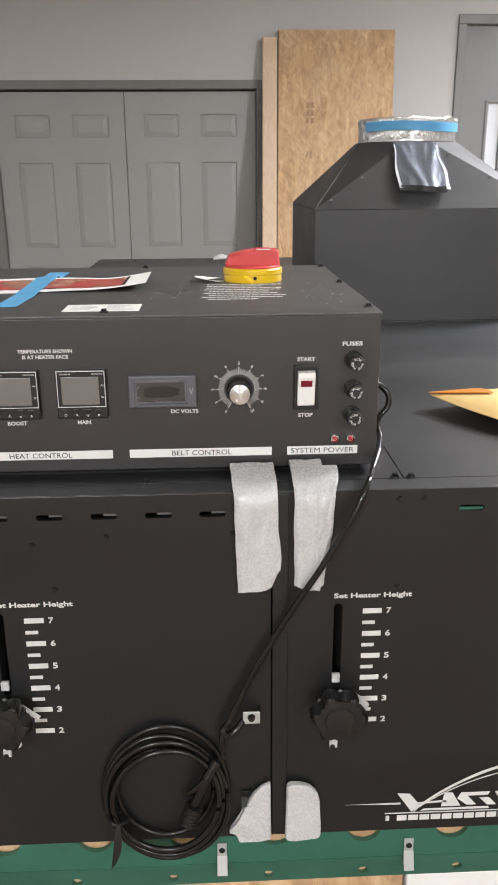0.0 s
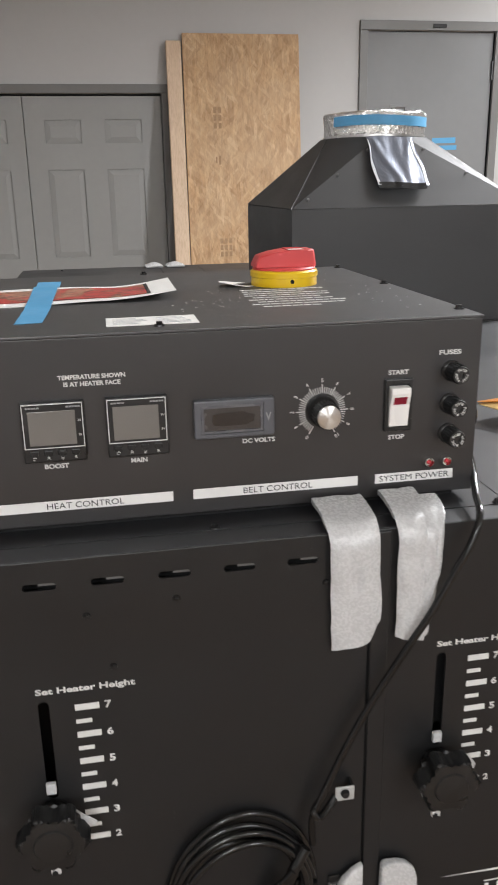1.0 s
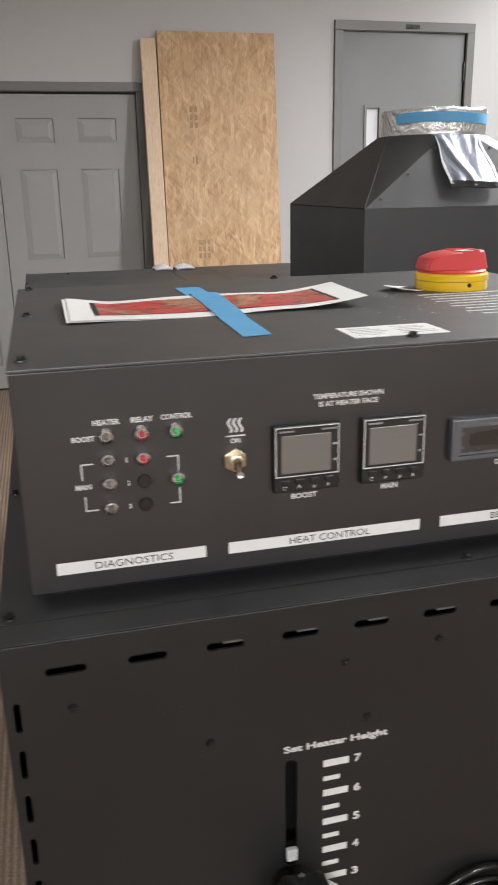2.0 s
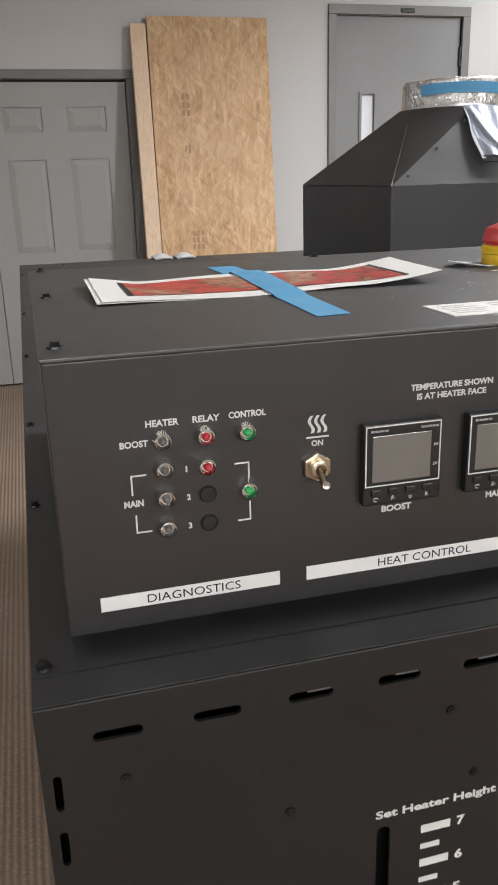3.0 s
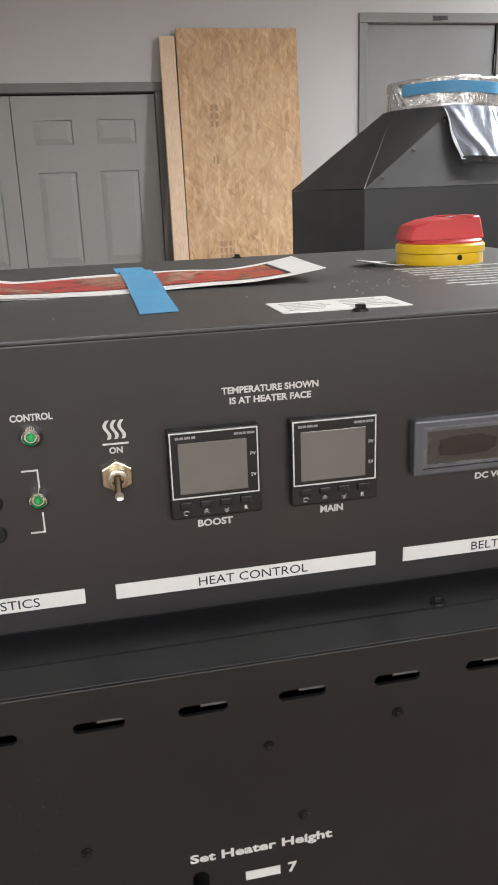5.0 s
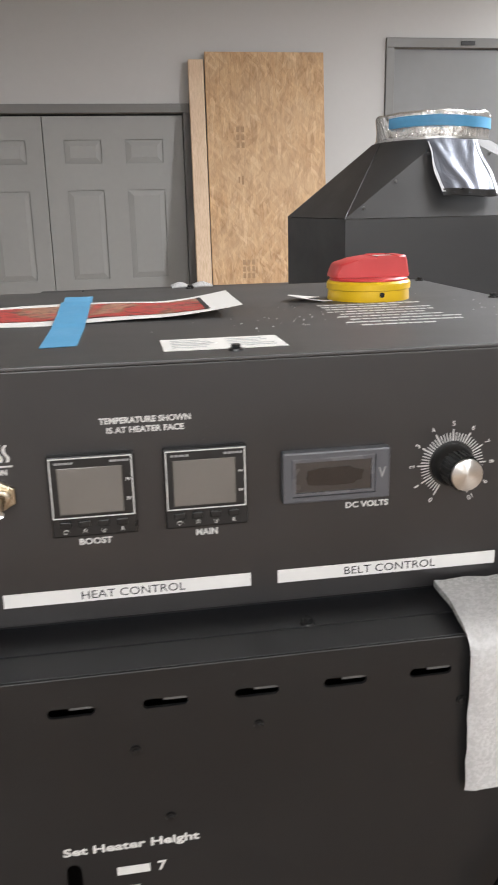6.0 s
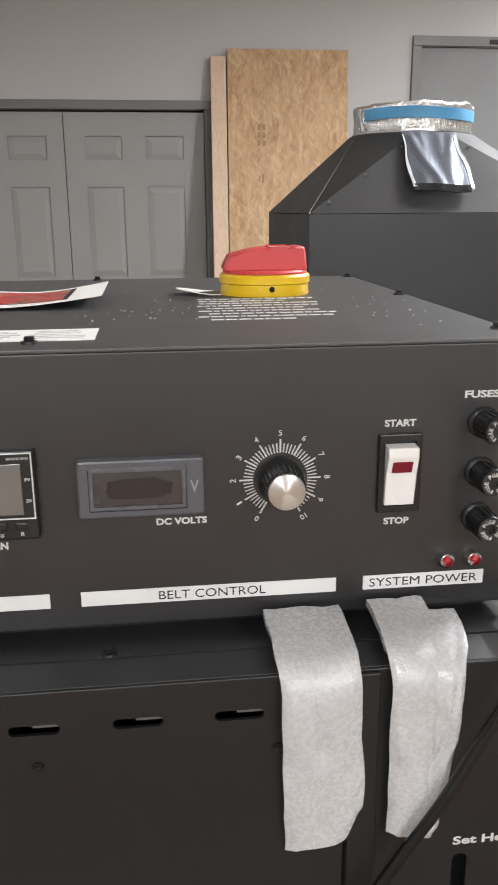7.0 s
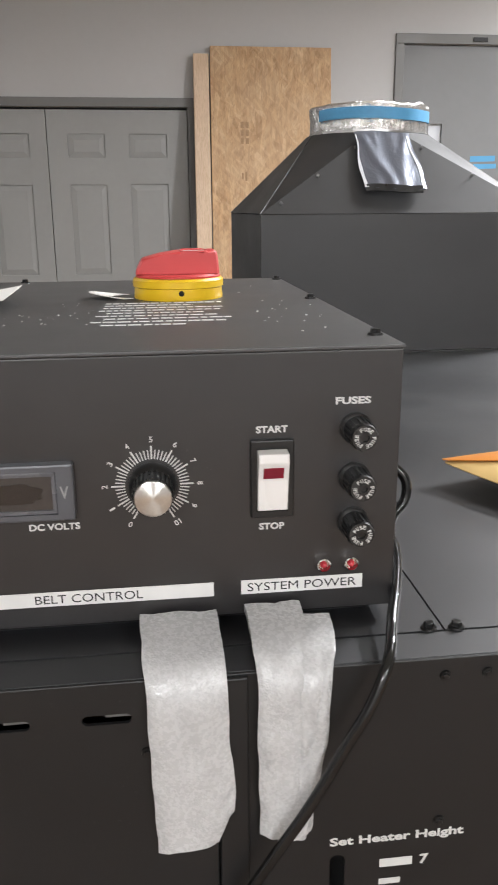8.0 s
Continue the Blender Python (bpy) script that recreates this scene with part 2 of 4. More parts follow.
FOIL = crinkle_foil("crinkled_foil_duct", (0.80, 0.79, 0.77), 0.2)
POUCH = crinkle_foil("silvery_film_pouch", (0.22, 0.24, 0.29), 0.22, 0.6, 0.14, 22)
SPUN = spun_metal()


# ---------------------------------------------------------------- mesh helpers
def link_mesh(name, bm, mat, smooth=False):
    me = bpy.data.meshes.new(name)
    bmesh.ops.recalc_face_normals(bm, faces=bm.faces)
    if smooth:
        for f in bm.faces:
            f.smooth = True
    bm.to_mesh(me)
    bm.free()
    if smooth:
        me.set_sharp_from_angle(angle=radians(38))
    me.materials.append(mat)
    return new(name, me)


def thing(name, at, label, category, group="", kind=""):
    e = new(name)
    e.empty_display_size = 0.02
    e.location = at
    return tagged(e, label, category, group, kind)


def part(name, bm, mat, parent, label="", smooth=False):
    """One mesh in world places under a thing (an Empty) or under a part."""
    o = link_mesh(name, bm, mat, smooth)
    o.parent = parent
    o.matrix_parent_inverse = Matrix.Translation(-parent.location) if parent.type == "EMPTY" else parent.matrix_basis.inverted()
    return tagged(o, label)


def solo(name, bm, mat, label, category, smooth=False, group="", kind=""):
    return tagged(link_mesh(name, bm, mat, smooth), label, category, group, kind)


def box(x0, x1, y0, y1, z0, z1, bev=0.0, seg=2, bm=None):
    b = bmesh.new()
    bmesh.ops.create_cube(b, size=1, matrix=Matrix.Translation(((x0 + x1) / 2, (y0 + y1) / 2, (z0 + z1) / 2)) @ Matrix.Diagonal((x1 - x0, y1 - y0, z1 - z0, 1)))
    if bev:
        bmesh.ops.bevel(b, geom=b.edges, offset=bev, segments=seg, affect="EDGES", profile=0.5)
    return join(bm, b)


def join(bm, b):
    if bm is None:
        return b
    me = bpy.data.meshes.new("tmp")
    b.to_mesh(me)
    b.free()
    bm.from_mesh(me)
    bpy.data.meshes.remove(me)
    return bm


AIM = {"x": Matrix.Rotation(radians(90), 4, "Y"), "y": Matrix.Rotation(radians(90), 4, "X"), "z": Matrix.Identity(4)}


def rod(c, r0, r1, h, axis="y", seg=24, bev=0.0, bm=None):
    """A cone or cylinder round c, h long; r0 at its low end (for y: at the far end), r1 at the other."""
    b = bmesh.new()
    bmesh.ops.create_cone(b, cap_ends=True, segments=seg, radius1=r0, radius2=r1, depth=h, matrix=Matrix.Translation(c) @ AIM[axis])
    if bev:
        rims = [e for e in b.edges if any(len(f.verts) > 4 for f in e.link_faces)]
        bmesh.ops.bevel(b, geom=rims, offset=bev, segments=2, affect="EDGES", profile=0.5)
    return join(bm, b)


def lathe(c, rows, axis="y", seg=28, bm=None):
    """A turned body: rows of (radius, how far out)."""
    b = bmesh.new()
    rings = []
    for r, h in rows:
        if r < 1e-6:
            rings.append([b.verts.new((0, 0, h))])
        else:
            rings.append([b.verts.new((r * math.cos(2 * math.pi * i / seg), r * math.sin(2 * math.pi * i / seg), h)) for i in range(seg)])
    for p, q in zip(rings, rings[1:]):
        for i in range(seg):
            j = (i + 1) % seg
            if len(p) == 1:
                b.faces.new((p[0], q[i], q[j]))
            elif len(q) == 1:
                b.faces.new((p[i], p[j], q[0]))
            else:
                b.faces.new((p[i], p[j], q[j], q[i]))
    b.transform(Matrix.Translation(c) @ AIM[axis])
    return join(bm, b)


def prism(pts, axis, a0, a1, bev=0.0, bm=None):
    """A flat outline pushed along an axis. For y the points are x, z; for z they are x, y; for x they are y, z."""
    b = bmesh.new()
    put = {"y": lambda p, a: (p[0], a, p[1]), "z": lambda p, a: (p[0], p[1], a), "x": lambda p, a: (a, p[0], p[1])}[axis]
    lo, hi = [b.verts.new(put(p, a0)) for p in pts], [b.verts.new(put(p, a1)) for p in pts]
    b.faces.new(lo), b.faces.new(hi)
    for i in range(len(pts)):
        j = (i + 1) % len(pts)
        b.faces.new((lo[i], lo[j], hi[j], hi[i]))
    if bev:
        bmesh.ops.bevel(b, geom=b.edges, offset=bev, segments=2, affect="EDGES", profile=0.5)
    return join(bm, b)


def sheet(fn, nu, nv, thick=0.0005):
    """A bent sheet with a thickness; fn(u, v) gives places."""
    b = bmesh.new()
    top = [[b.verts.new(fn(i / nu, j / nv)) for j in range(nv + 1)] for i in range(nu + 1)]
    for i in range(nu):
        for j in range(nv):
            b.faces.new((top[i][j], top[i + 1][j], top[i + 1][j + 1], top[i][j + 1]))
    bmesh.ops.recalc_face_normals(b, faces=b.faces)
    bmesh.ops.solidify(b, geom=b.faces[:], thickness=thick)
    return b


def tube(pts, r, seg=12, smooth=6, closed=False):
    """A round cord along a smooth line through the points."""
    P = [Vector(p) for p in pts]
    n = len(P)
    line = []
    for i in range(n if closed else n - 1):
        p0, p1, p2, p3 = (P[k % n] if closed else P[min(max(k, 0), n - 1)] for k in (i - 1, i, i + 1, i + 2))
        for s in range(smooth):
            t = s / smooth
            line.append(0.5 * ((2 * p1) + (p2 - p0) * t + (2 * p0 - 5 * p1 + 4 * p2 - p3) * t * t + (3 * p1 - p0 - 3 * p2 + p3) * t ** 3))
    if not closed:
        line.append(P[-1])
    b = bmesh.new()
    rings, side = [], None
    for i, p in enumerate(line):
        d = (line[min(i + 1, len(line) - 1)] - line[max(i - 1, 0)]).normalized()
        side = (side - d * side.dot(d)) if side else d.orthogonal()
        side.normalize()
        up = d.cross(side)
        rings.append([b.verts.new(p + r * (math.cos(2 * math.pi * k / seg) * side + math.sin(2 * math.pi * k / seg) * up)) for k in range(seg)])
    for p, q in zip(rings, rings[1:]):
        for k in range(seg):
            b.faces.new((p[k], p[(k + 1) % seg], q[(k + 1) % seg], q[k]))
    b.faces.new(rings[0]), b.faces.new(rings[-1])
    return b


def carve(bm, holes):
    """Cuts the bodies of the second mesh out of the first."""
    objs = []
    for k in (bm, holes):
        me = bpy.data.meshes.new("tmp")
        bmesh.ops.recalc_face_normals(k, faces=k.faces)
        k.to_mesh(me)
        k.free()
        objs.append(new("tmp", me))
    mod = objs[0].modifiers.new("cut", "BOOLEAN")
    mod.operation, mod.solver, mod.object = "DIFFERENCE", "EXACT", objs[1]
    dg = bpy.context.evaluated_depsgraph_get()
    out = bmesh.new()
    me = bpy.data.meshes.new_from_object(objs[0].evaluated_get(dg))
    out.from_mesh(me)
    old = [o.data for o in objs] + [me]
    for o in objs:
        bpy.data.objects.remove(o)
    for m in old:
        bpy.data.meshes.remove(m)
    return out


def slot(cx, cz, w, h, y0, y1, seg=6, bm=None):
    """A stadium-shaped plug along y, lying or standing."""
    pts = []
    r = min(w, h) / 2
    dx, dz = w / 2 - r, h / 2 - r
    for q, (sx, sz) in enumerate(((1, 1), (-1, 1), (-1, -1), (1, -1))):
        for i in range(seg + 1):
            a = math.pi / 2 * (q + i / seg)
            p = (round(cx + sx * dx + r * math.cos(a), 6), round(cz + sz * dz + r * math.sin(a), 6))
            if not pts or (abs(p[0] - pts[-1][0]) + abs(p[1] - pts[-1][1])) > 1e-5:
                pts.append(p)
    if abs(pts[0][0] - pts[-1][0]) + abs(pts[0][1] - pts[-1][1]) < 1e-5:
        pts.pop()
    return prism(pts, "y", y0, y1, bm=bm)


def letters(text, x0, x1, z0, z1, y, mat, parent, bold=0.012, name="lettering", m=None):
    """Raised lettering that fills x0..x1, z0..z1 of the plane y and faces -y; or, with m, that fills 0..w, 0..h placed by m."""
    cu = bpy.data.curves.new("tmp", "FONT")
    cu.body, cu.size, cu.extrude, cu.offset, cu.resolution_u = text, 1.0, 0.02, bold, 3
    o = new("tmp", cu)
    me = bpy.data.meshes.new_from_object(o.evaluated_get(bpy.context.evaluated_depsgraph_get()))
    bpy.data.objects.remove(o)
    bpy.data.curves.remove(cu)
    b = bmesh.new()
    b.from_mesh(me)
    bpy.data.meshes.remove(me)
    xs, ys = [v.co.x for v in b.verts], [v.co.y for v in b.verts]
    ax, ay = min(xs), min(ys)
    kx, ky = (x1 - x0) / (max(xs) - ax), (z1 - z0) / (max(ys) - ay)
    for v in b.verts:
        p = ((v.co.x - ax) * kx + x0, (v.co.y - ay) * ky + z0, v.co.z * 0.006)
        v.co = (p[0], y - p[2], p[1]) if m is None else m @ Vector((p[0], p[1], p[2]))
    return part(name, b, mat, parent)


def bars(rows, mat, parent, y=None, z=None, name="lettering_bar"):
    """Flat bars (x0, x1, a0, a1) on an upright plane y or a level plane z."""
    for x0, x1, a0, a1 in rows:
        if y is not None:
            part(name, box(x0, x1, y - 0.0003, y + 0.0002, a0, a1), mat, parent)
        else:
            part(name, box(x0, x1, a0, a1, z - 0.0002, z + 0.0003), mat, parent)


# ---------------------------------------------------------------- the room
FZ = 0.06      # floor level
WY = 5.40      # face of the wall with the doors
solo("floor", box(-4, 5, -3.2, WY + 0.1, FZ - 0.1, FZ), CARPET, "tan looped carpet floor with fine ribs", "floor", kind="structure")
solo("ceiling", box(-4.1, 5.1, -3.3, WY + 0.2, CEIL, CEIL + 0.1), CEILWHITE, "plain white painted ceiling of the workshop", "ceiling", kind="structure")
solo("wall_south", box(-4.1, 5.1, -3.3, -3.2, FZ, CEIL), WALLPAINT, "plain light grey painted wall", "wall", kind="structure")
solo("wall_west", box(-4.1, -4, -3.2, WY, FZ, CEIL), WALLPAINT, "plain light grey painted side wall", "wall", kind="structure")
solo("wall_east", box(5, 5.1, -3.2, WY, FZ, CEIL), WALLPAINT, "plain light grey painted side wall", "wall", kind="structure")
# closet opening and steel door opening in the far wall
CX0, CX1, CZ = -1.325, 0.302, 1.814
DX0, DX1, DZ = 1.60, 2.45, 2.175
holes = box(CX0 - 0.001, CX1 + 0.001, WY - 0.1, WY + 0.3, FZ - 0.1, CZ)
holes = box(DX0, DX1, WY - 0.1, WY + 0.3, FZ - 0.1, DZ, bm=holes)
solo("wall_north", carve(box(-4, 5, WY, WY + 0.14, FZ, CEIL), holes), WALLPAINT, "light grey painted wall with closet and steel door", "wall", kind="structure")
solo("wall_backing", box(-4, 5, WY + 0.2, WY + 0.26, FZ, CEIL), WALLPAINT, "plain grey wall closing the space behind the doors", "wall", kind="structure")
for x, y, watts, up, rz, length in LAMPS:
    ceiling_tube(x, y, watts, 0, rz, length)
    # Extra upward lamp, added only to brighten the ceiling.
    if up:
        ceiling_tube(x, y, up, 180, rz, length)
    f = thing("assumed_ceiling_light", (x, y, CEIL), "assumed white hung light fixture with tubes, out of view", "ceiling light", "ceiling lights")
    w, d = (length / 2 + 0.04, 0.09) if rz == 0 else (0.09, length / 2 + 0.04)
    part("housing", box(x - w, x + w, y - d, y + d, CEIL - HANG - 0.06, CEIL - HANG, 0.006), WHITEP, f)
    for k in (-0.8, 0.8):
        part("hanger", rod((x + k * (w - 0.09), y + k * (d - 0.09), CEIL - HANG / 2), 0.004, 0.004, HANG, "z", 8), ZINC, f)


def casing(name, x0, x1, z1, w, head, d, mat, label):
    t = thing(name, ((x0 + x1) / 2, WY, FZ), label, "door frame", kind="structure")
    part("jamb", box(x0 - w, x0, WY - d, WY + 0.1, FZ, z1, 0.003), mat, t)
    part("jamb", box(x1, x1 + w, WY - d, WY + 0.1, FZ, z1, 0.003), mat, t)
    part("head", box(x0 - w, x1 + w, WY - d, WY + 0.1, z1 + 0.0005, z1 + head, 0.003), mat, t)
    return t


casing("trim", CX0, CX1, CZ, 0.07, 0.050, 0.018, TRIMPAINT, "dark grey painted wooden casing round the closet doors")


def panel_door(name, x0, x1, z0, z1, label):
    """A six-panel leaf: a slab with sunk fields and raised middles."""
    t = thing(name, ((x0 + x1) / 2, WY + 0.035, z0), label, "door", "closet doors", kind="structure")
    y = WY + 0.022
    cols = [(x0 + 0.117, x0 + 0.335), (x0 + 0.475, x0 + 0.70)]
    rows = [(1.535, 1.67), (0.86, 1.385), (0.22, 0.74)]
    cut = None
    for a, b in cols:
        for c, d in rows:
            cut = box(a, b, y - 0.02, y + 0.0095, c, d, bm=cut)
    part("slab", carve(box(x0 + 0.002, x1 - 0.002, y, y + 0.035, z0, z1, 0.002), cut), DOORPAINT, t)
    for a, b in cols:
        for c, d in rows:
            bm = bmesh.new()
            o = [bm.verts.new(p) for p in ((a, y + 0.009, c), (b, y + 0.009, c), (b, y + 0.009, d), (a, y + 0.009, d))]
            i = [bm.verts.new(p) for p in ((a + 0.035, y + 0.002, c + 0.035), (b - 0.035, y + 0.002, c + 0.035), (b - 0.035, y + 0.002, d - 0.035), (a + 0.035, y + 0.002, d - 0.035))]
            bm.faces.new(i)
            for k in range(4):
                bm.faces.new((o[k], o[(k + 1) % 4], i[(k + 1) % 4], i[k]))
            part("panel", bm, DOORPAINT, t)
    return t


panel_door("door_1", CX0, -0.523, FZ + 0.012, CZ - 0.012, "closed grey six-panel closet door")
panel_door("door_2", -0.523, CX1, FZ + 0.012, CZ - 0.012, "closed grey six-panel closet door beside leaning boards")

fr = casing("door_frame", DX0, DX1, DZ, 0.052, 0.055, 0.02, TRIMPAINT, "dark grey steel door frame in light grey wall")
part("closer_plate", box(2.02, 2.11, WY - 0.027, WY - 0.02, DZ + 0.014, DZ + 0.038, 0.002), STEELBLK, fr, "small dark plate on the frame head")
sd = thing("door_3", (2.02, WY + 0.03, FZ), "closed grey steel door with a narrow glass lite", "door", kind="structure")
slab = carve(box(DX0 + 0.004, DX1 - 0.004, WY + 0.012, WY + 0.056, FZ + 0.008, DZ - 0.004, 0.002), box(1.775, 1.868, WY - 0.05, WY + 0.1, 1.28, 1.735))
part("slab", slab, STEELDOOR, sd)
lf = carve(box(1.762, 1.881, WY + 0.002, WY + 0.0115, 1.267, 1.748, 0.002), box(1.778, 1.865, WY - 0.05, WY + 0.1, 1.283, 1.732))
part("lite_frame", lf, STEELDOOR, sd)
part("pane", box(1.776, 1.867, WY + 0.030, WY + 0.036, 1.281, 1.734), PALEGLASS, sd, "pale covered glass lite")
for z in (1.95, 1.15, 0.35):
    part("hinge", rod((DX1 - 0.003, WY + 0.004, z), 0.009, 0.009, 0.115, "z", 14, 0.002), STEELBLK, sd)
lev = part("lever_handle", rod((1.665, WY - 0.01, 1.05), 0.026, 0.026, 0.044, "y", 20, 0.003), BRUSHED, sd, "brushed metal lever handle")
for z0, z1, x0, x1 in ((1.512, 1.546, 2.062, 2.225), (1.470, 1.498, 2.085, 2.235)):
    solo("wall_tape", sheet(lambda u, v: (x0 + (x1 - x0) * u, WY + 0.0112 - 0.0006 * math.sin(9 * u), z0 + (z1 - z0) * v + 0.003 * u), 10, 2, 0.0004), BLUETAPE, "strip of blue painter's tape on the steel door", "tape", group="tape on the door")


def leaning(name, x0, x1, length, thick, ybase, ytop, label, category, mat, dx=0.0, bev=0.002, marks=()):
    """A board that leans on the wall, its foot on the floor."""
    b = box(x0, x1, -thick, 0, 0, length, bev)
    a = math.asin((ytop - ybase) / length)
    sh = Matrix.Identity(4)
    sh[0][2] = dx
    b.transform(Matrix.Translation((0, ybase, FZ + thick * math.sin(a) * 0)) @ Matrix.Rotation(-a, 4, "X") @ sh)
    lo = min(v.co.z for v in b.verts)
    b.transform(Matrix.Translation((0, 0, FZ - lo)))
    t = thing(name, ((x0 + x1) / 2, ybase, FZ), label, category)
    part("plank" if mat == PINE else "sheet", b, mat, t)
    for a0, a1, c0, c1 in marks:
        k = box(a0, a1, -thick - 0.0004, -thick + 0.0004, c0, c1)
        k.transform(Matrix.Translation((0, 0, FZ - lo)) @ Matrix.Translation((0, ybase, FZ)) @ Matrix.Rotation(-a, 4, "X") @ sh)
        part("stamp_bar", k, STAMP, t, "faint brown stamp mark")
    return t


STAMPS = [(0.585 + 0.030 * i, 0.603 + 0.030 * i, 1.56 + 0.045 * j, 1.592 + 0.045 * j) for i in range(2) for j in range(3)] + [(0.59, 0.60, 1.36, 1.395), (0.61, 0.622, 1.35, 1.40)]
STAMPS += [(0.60 + 0.028 * i, 0.617 + 0.028 * i, 0.80 + 0.04 * j, 0.83 + 0.04 * j) for i in range(3) for j in range(3)]
board = leaning("strand_board", 0.413, 1.125, 2.10, 0.011, 5.08, 5.372, "tall oriented strand board sheet leaning on the wall", "board", OSB, 0.012, marks=STAMPS)
leaning("wood_stud", 0.315, 0.404, 2.06, 0.038, 5.05, 5.385, "pale pine stud leaning beside the strand board", "stud", PINE, 0.012, 0.004)

# ---------------------------------------------------------------- the dryer cabinets
BY, BT, BB, BACK = 0.673, 1.0262, 0.630, 2.88      # front face, top, underside, back
LX0, LX1, RX0, RX1 = -0.3875, 0.0535, 0.0545, 1.20


def bolt_mesh(at, parent, axis="z", r=0.0030, h=0.0030):
    """A hex washer-head screw standing out of its surface."""
    x, y, z = at
    d = {"z": (0, 0, 1), "y": (0, -1, 0)}[axis]
    b = rod((x + d[0] * 0.0006, y + d[1] * 0.0006, z + d[2] * 0.0006), r * 1.55, r * 1.4, 0.0012, axis, 16)
    b = rod((x, y + d[1] * (h / 2 + 0.001), z + d[2] * (h / 2 + 0.001)), r, r * 0.95, h, axis, 6, 0.0004, bm=b)
    return part("screw", b, STEELBLK, parent)


def cabinet(x0, x1, slots, label, vertical=()):
    t = thing("dryer_cabinet", ((x0 + x1) / 2, (BY + BACK) / 2, BB), label, "dryer cabinet", "dryer cabinets")
    cut = None
    for x in slots:
        cut = slot(x, 1.0056, 0.0245, 0.0056, BY - 0.01, BY + 0.01, bm=cut)
    for x, z, w, h in vertical:
        cut = slot(x, z, w, h, BY - 0.01, BY + 0.01, bm=cut)
    # The front's shade is put into its darker coat.
    part("front_panel", carve(box(x0, x1, BY, BY + 0.0022, BB, BT, 0.0007), cut), COAT_SHADED, t, smooth=False)
    part("top_flange", box(x0, x1, BY + 0.0022, BY + 0.0262, BT - 0.0022, BT, 0.0002), LIDCOAT, t)
    part("side_panel", box(x0, x0 + 0.002, BY + 0.0026, BACK, BB, BT - 0.0025), COAT, t)
    part("side_panel", box(x1 - 0.002, x1, BY + 0.0026, BACK, BB, BT - 0.0025), COAT, t)
    part("back_panel", box(x0, x1, BACK, BACK + 0.002, BB, BT), COAT, t)
    part("bottom_panel", box(x0 + 0.003, x1 - 0.003, BY + 0.004, BACK - 0.002, BB + 0.001, BB + 0.003), COAT, t)
    part("inner_wall", box(x0 + 0.004, x1 - 0.004, BY + 0.036, BY + 0.04, BB + 0.004, BT - 0.005), DARK, t)
    return t


SLOTS = [-0.349 + 0.0497 * i for i in range(8)]
left = cabinet(LX0, LX1, SLOTS, "black powder-coated dryer cabinet carrying the control box", [(-0.2065, 0.862, 0.0085, 0.092)] + [(-0.3800, z, 0.0042, 0.021) for z in (0.977, 0.943, 0.909, 0.875, 0.841)])
right = cabinet(RX0, RX1, [0.241, 0.2907, 0.3404, 0.390, 0.44], "black powder-coated dryer cabinet carrying the exhaust hood", [(0.1185, 0.862, 0.0085, 0.092)])
for x in SLOTS[2:]:
    part("insulation_tab", box(x - 0.001, x + 0.0145, BY + 0.0030, BY + 0.0045, 1.0050, 1.0095), INSUL, left, "pale insulation seen through the slot")
part("insulation_tab", box(0.2285, 0.2535, BY + 0.0030, BY + 0.0045, 0.9995, 1.0052), GREENPAINT, right, "green liner seen through the slot")
part("lid", box(LX0 + 0.001, LX1, BY + 0.0276, BACK, BT - 0.0018, BT + 0.0002), LIDCOAT, left)
part("lid", box(RX0 + 0.0008, 0.1815, BY + 0.0276, BACK, BT - 0.0018, BT + 0.0002), LIDCOAT, right)
part("lid", box(0.1827, RX1, BY + 0.0276, BACK, BT - 0.0018, BT + 0.0002), LIDCOAT, right)
ZL = BT + 0.0002
for x, y in ((-0.3810, 0.708), (-0.3810, 0.931), (-0.3810, 1.15), (-0.3810, 1.5), (-0.3810, 1.9), (-0.3810, 2.6), (-0.065, 0.704), (-0.26, 2.82)):
    bolt_mesh((x, y, ZL), left)
for x, y in ((0.174, 0.703), (0.1895, 0.702), (0.174, 1.35), (0.1895, 1.35), (0.5, 0.702), (0.9, 0.702)):
    bolt_mesh((x, y, ZL), right)
for x, z in ((-0.262, 0.934), (-0.151, 0.932), (-0.347, 0.978), (-0.168, 0.978), (0.018, 0.985), (-0.10, 0.985), (0.03, 0.945)):
    bolt_mesh((x, BY, z), left, "y", 0.0020, 0.0012)
for x, z in ((0.173, 1.016), (0.196, 1.016), (0.175, 0.925), (0.31, 0.93)):
    bolt_mesh((x, BY, z), right, "y", 0.0020, 0.0012)
part("edge_strip", box(RX0, 0.0695, BY - 0.0030, BY - 0.0004, BB + 0.004, BT - 0.001, 0.0008), COAT_SHADED, right, "flat upright joining strip")


def height_scale(dx, cab):
    """The heading, marks and figures of one height scale."""
    letters("Set Heater Height", 0.114 + dx, 0.190 + dx, 0.9125, 0.9195, BY, INK, cab, 0.03)
    for i in range(6):
        z = 0.8995 - 0.0251 * i
        part("scale_mark", box(0.1425 + dx, 0.1612 + dx, BY - 0.0003, BY + 0.0002, z - 0.0027, z + 0.0027), INK, cab)
        letters(str(7 - i), 0.1655 + dx, 0.1705 + dx, z - 0.0033, z + 0.0033, BY, INK, cab, 0.03, "scale_figure")
        if i < 5:
            part("scale_mark", box(0.1425 + dx, 0.1548 + dx, BY - 0.0003, BY + 0.0002, z - 0.0146, z - 0.0109), INK, cab)


height_scale(0.0, right)
height_scale(-0.3255, left)


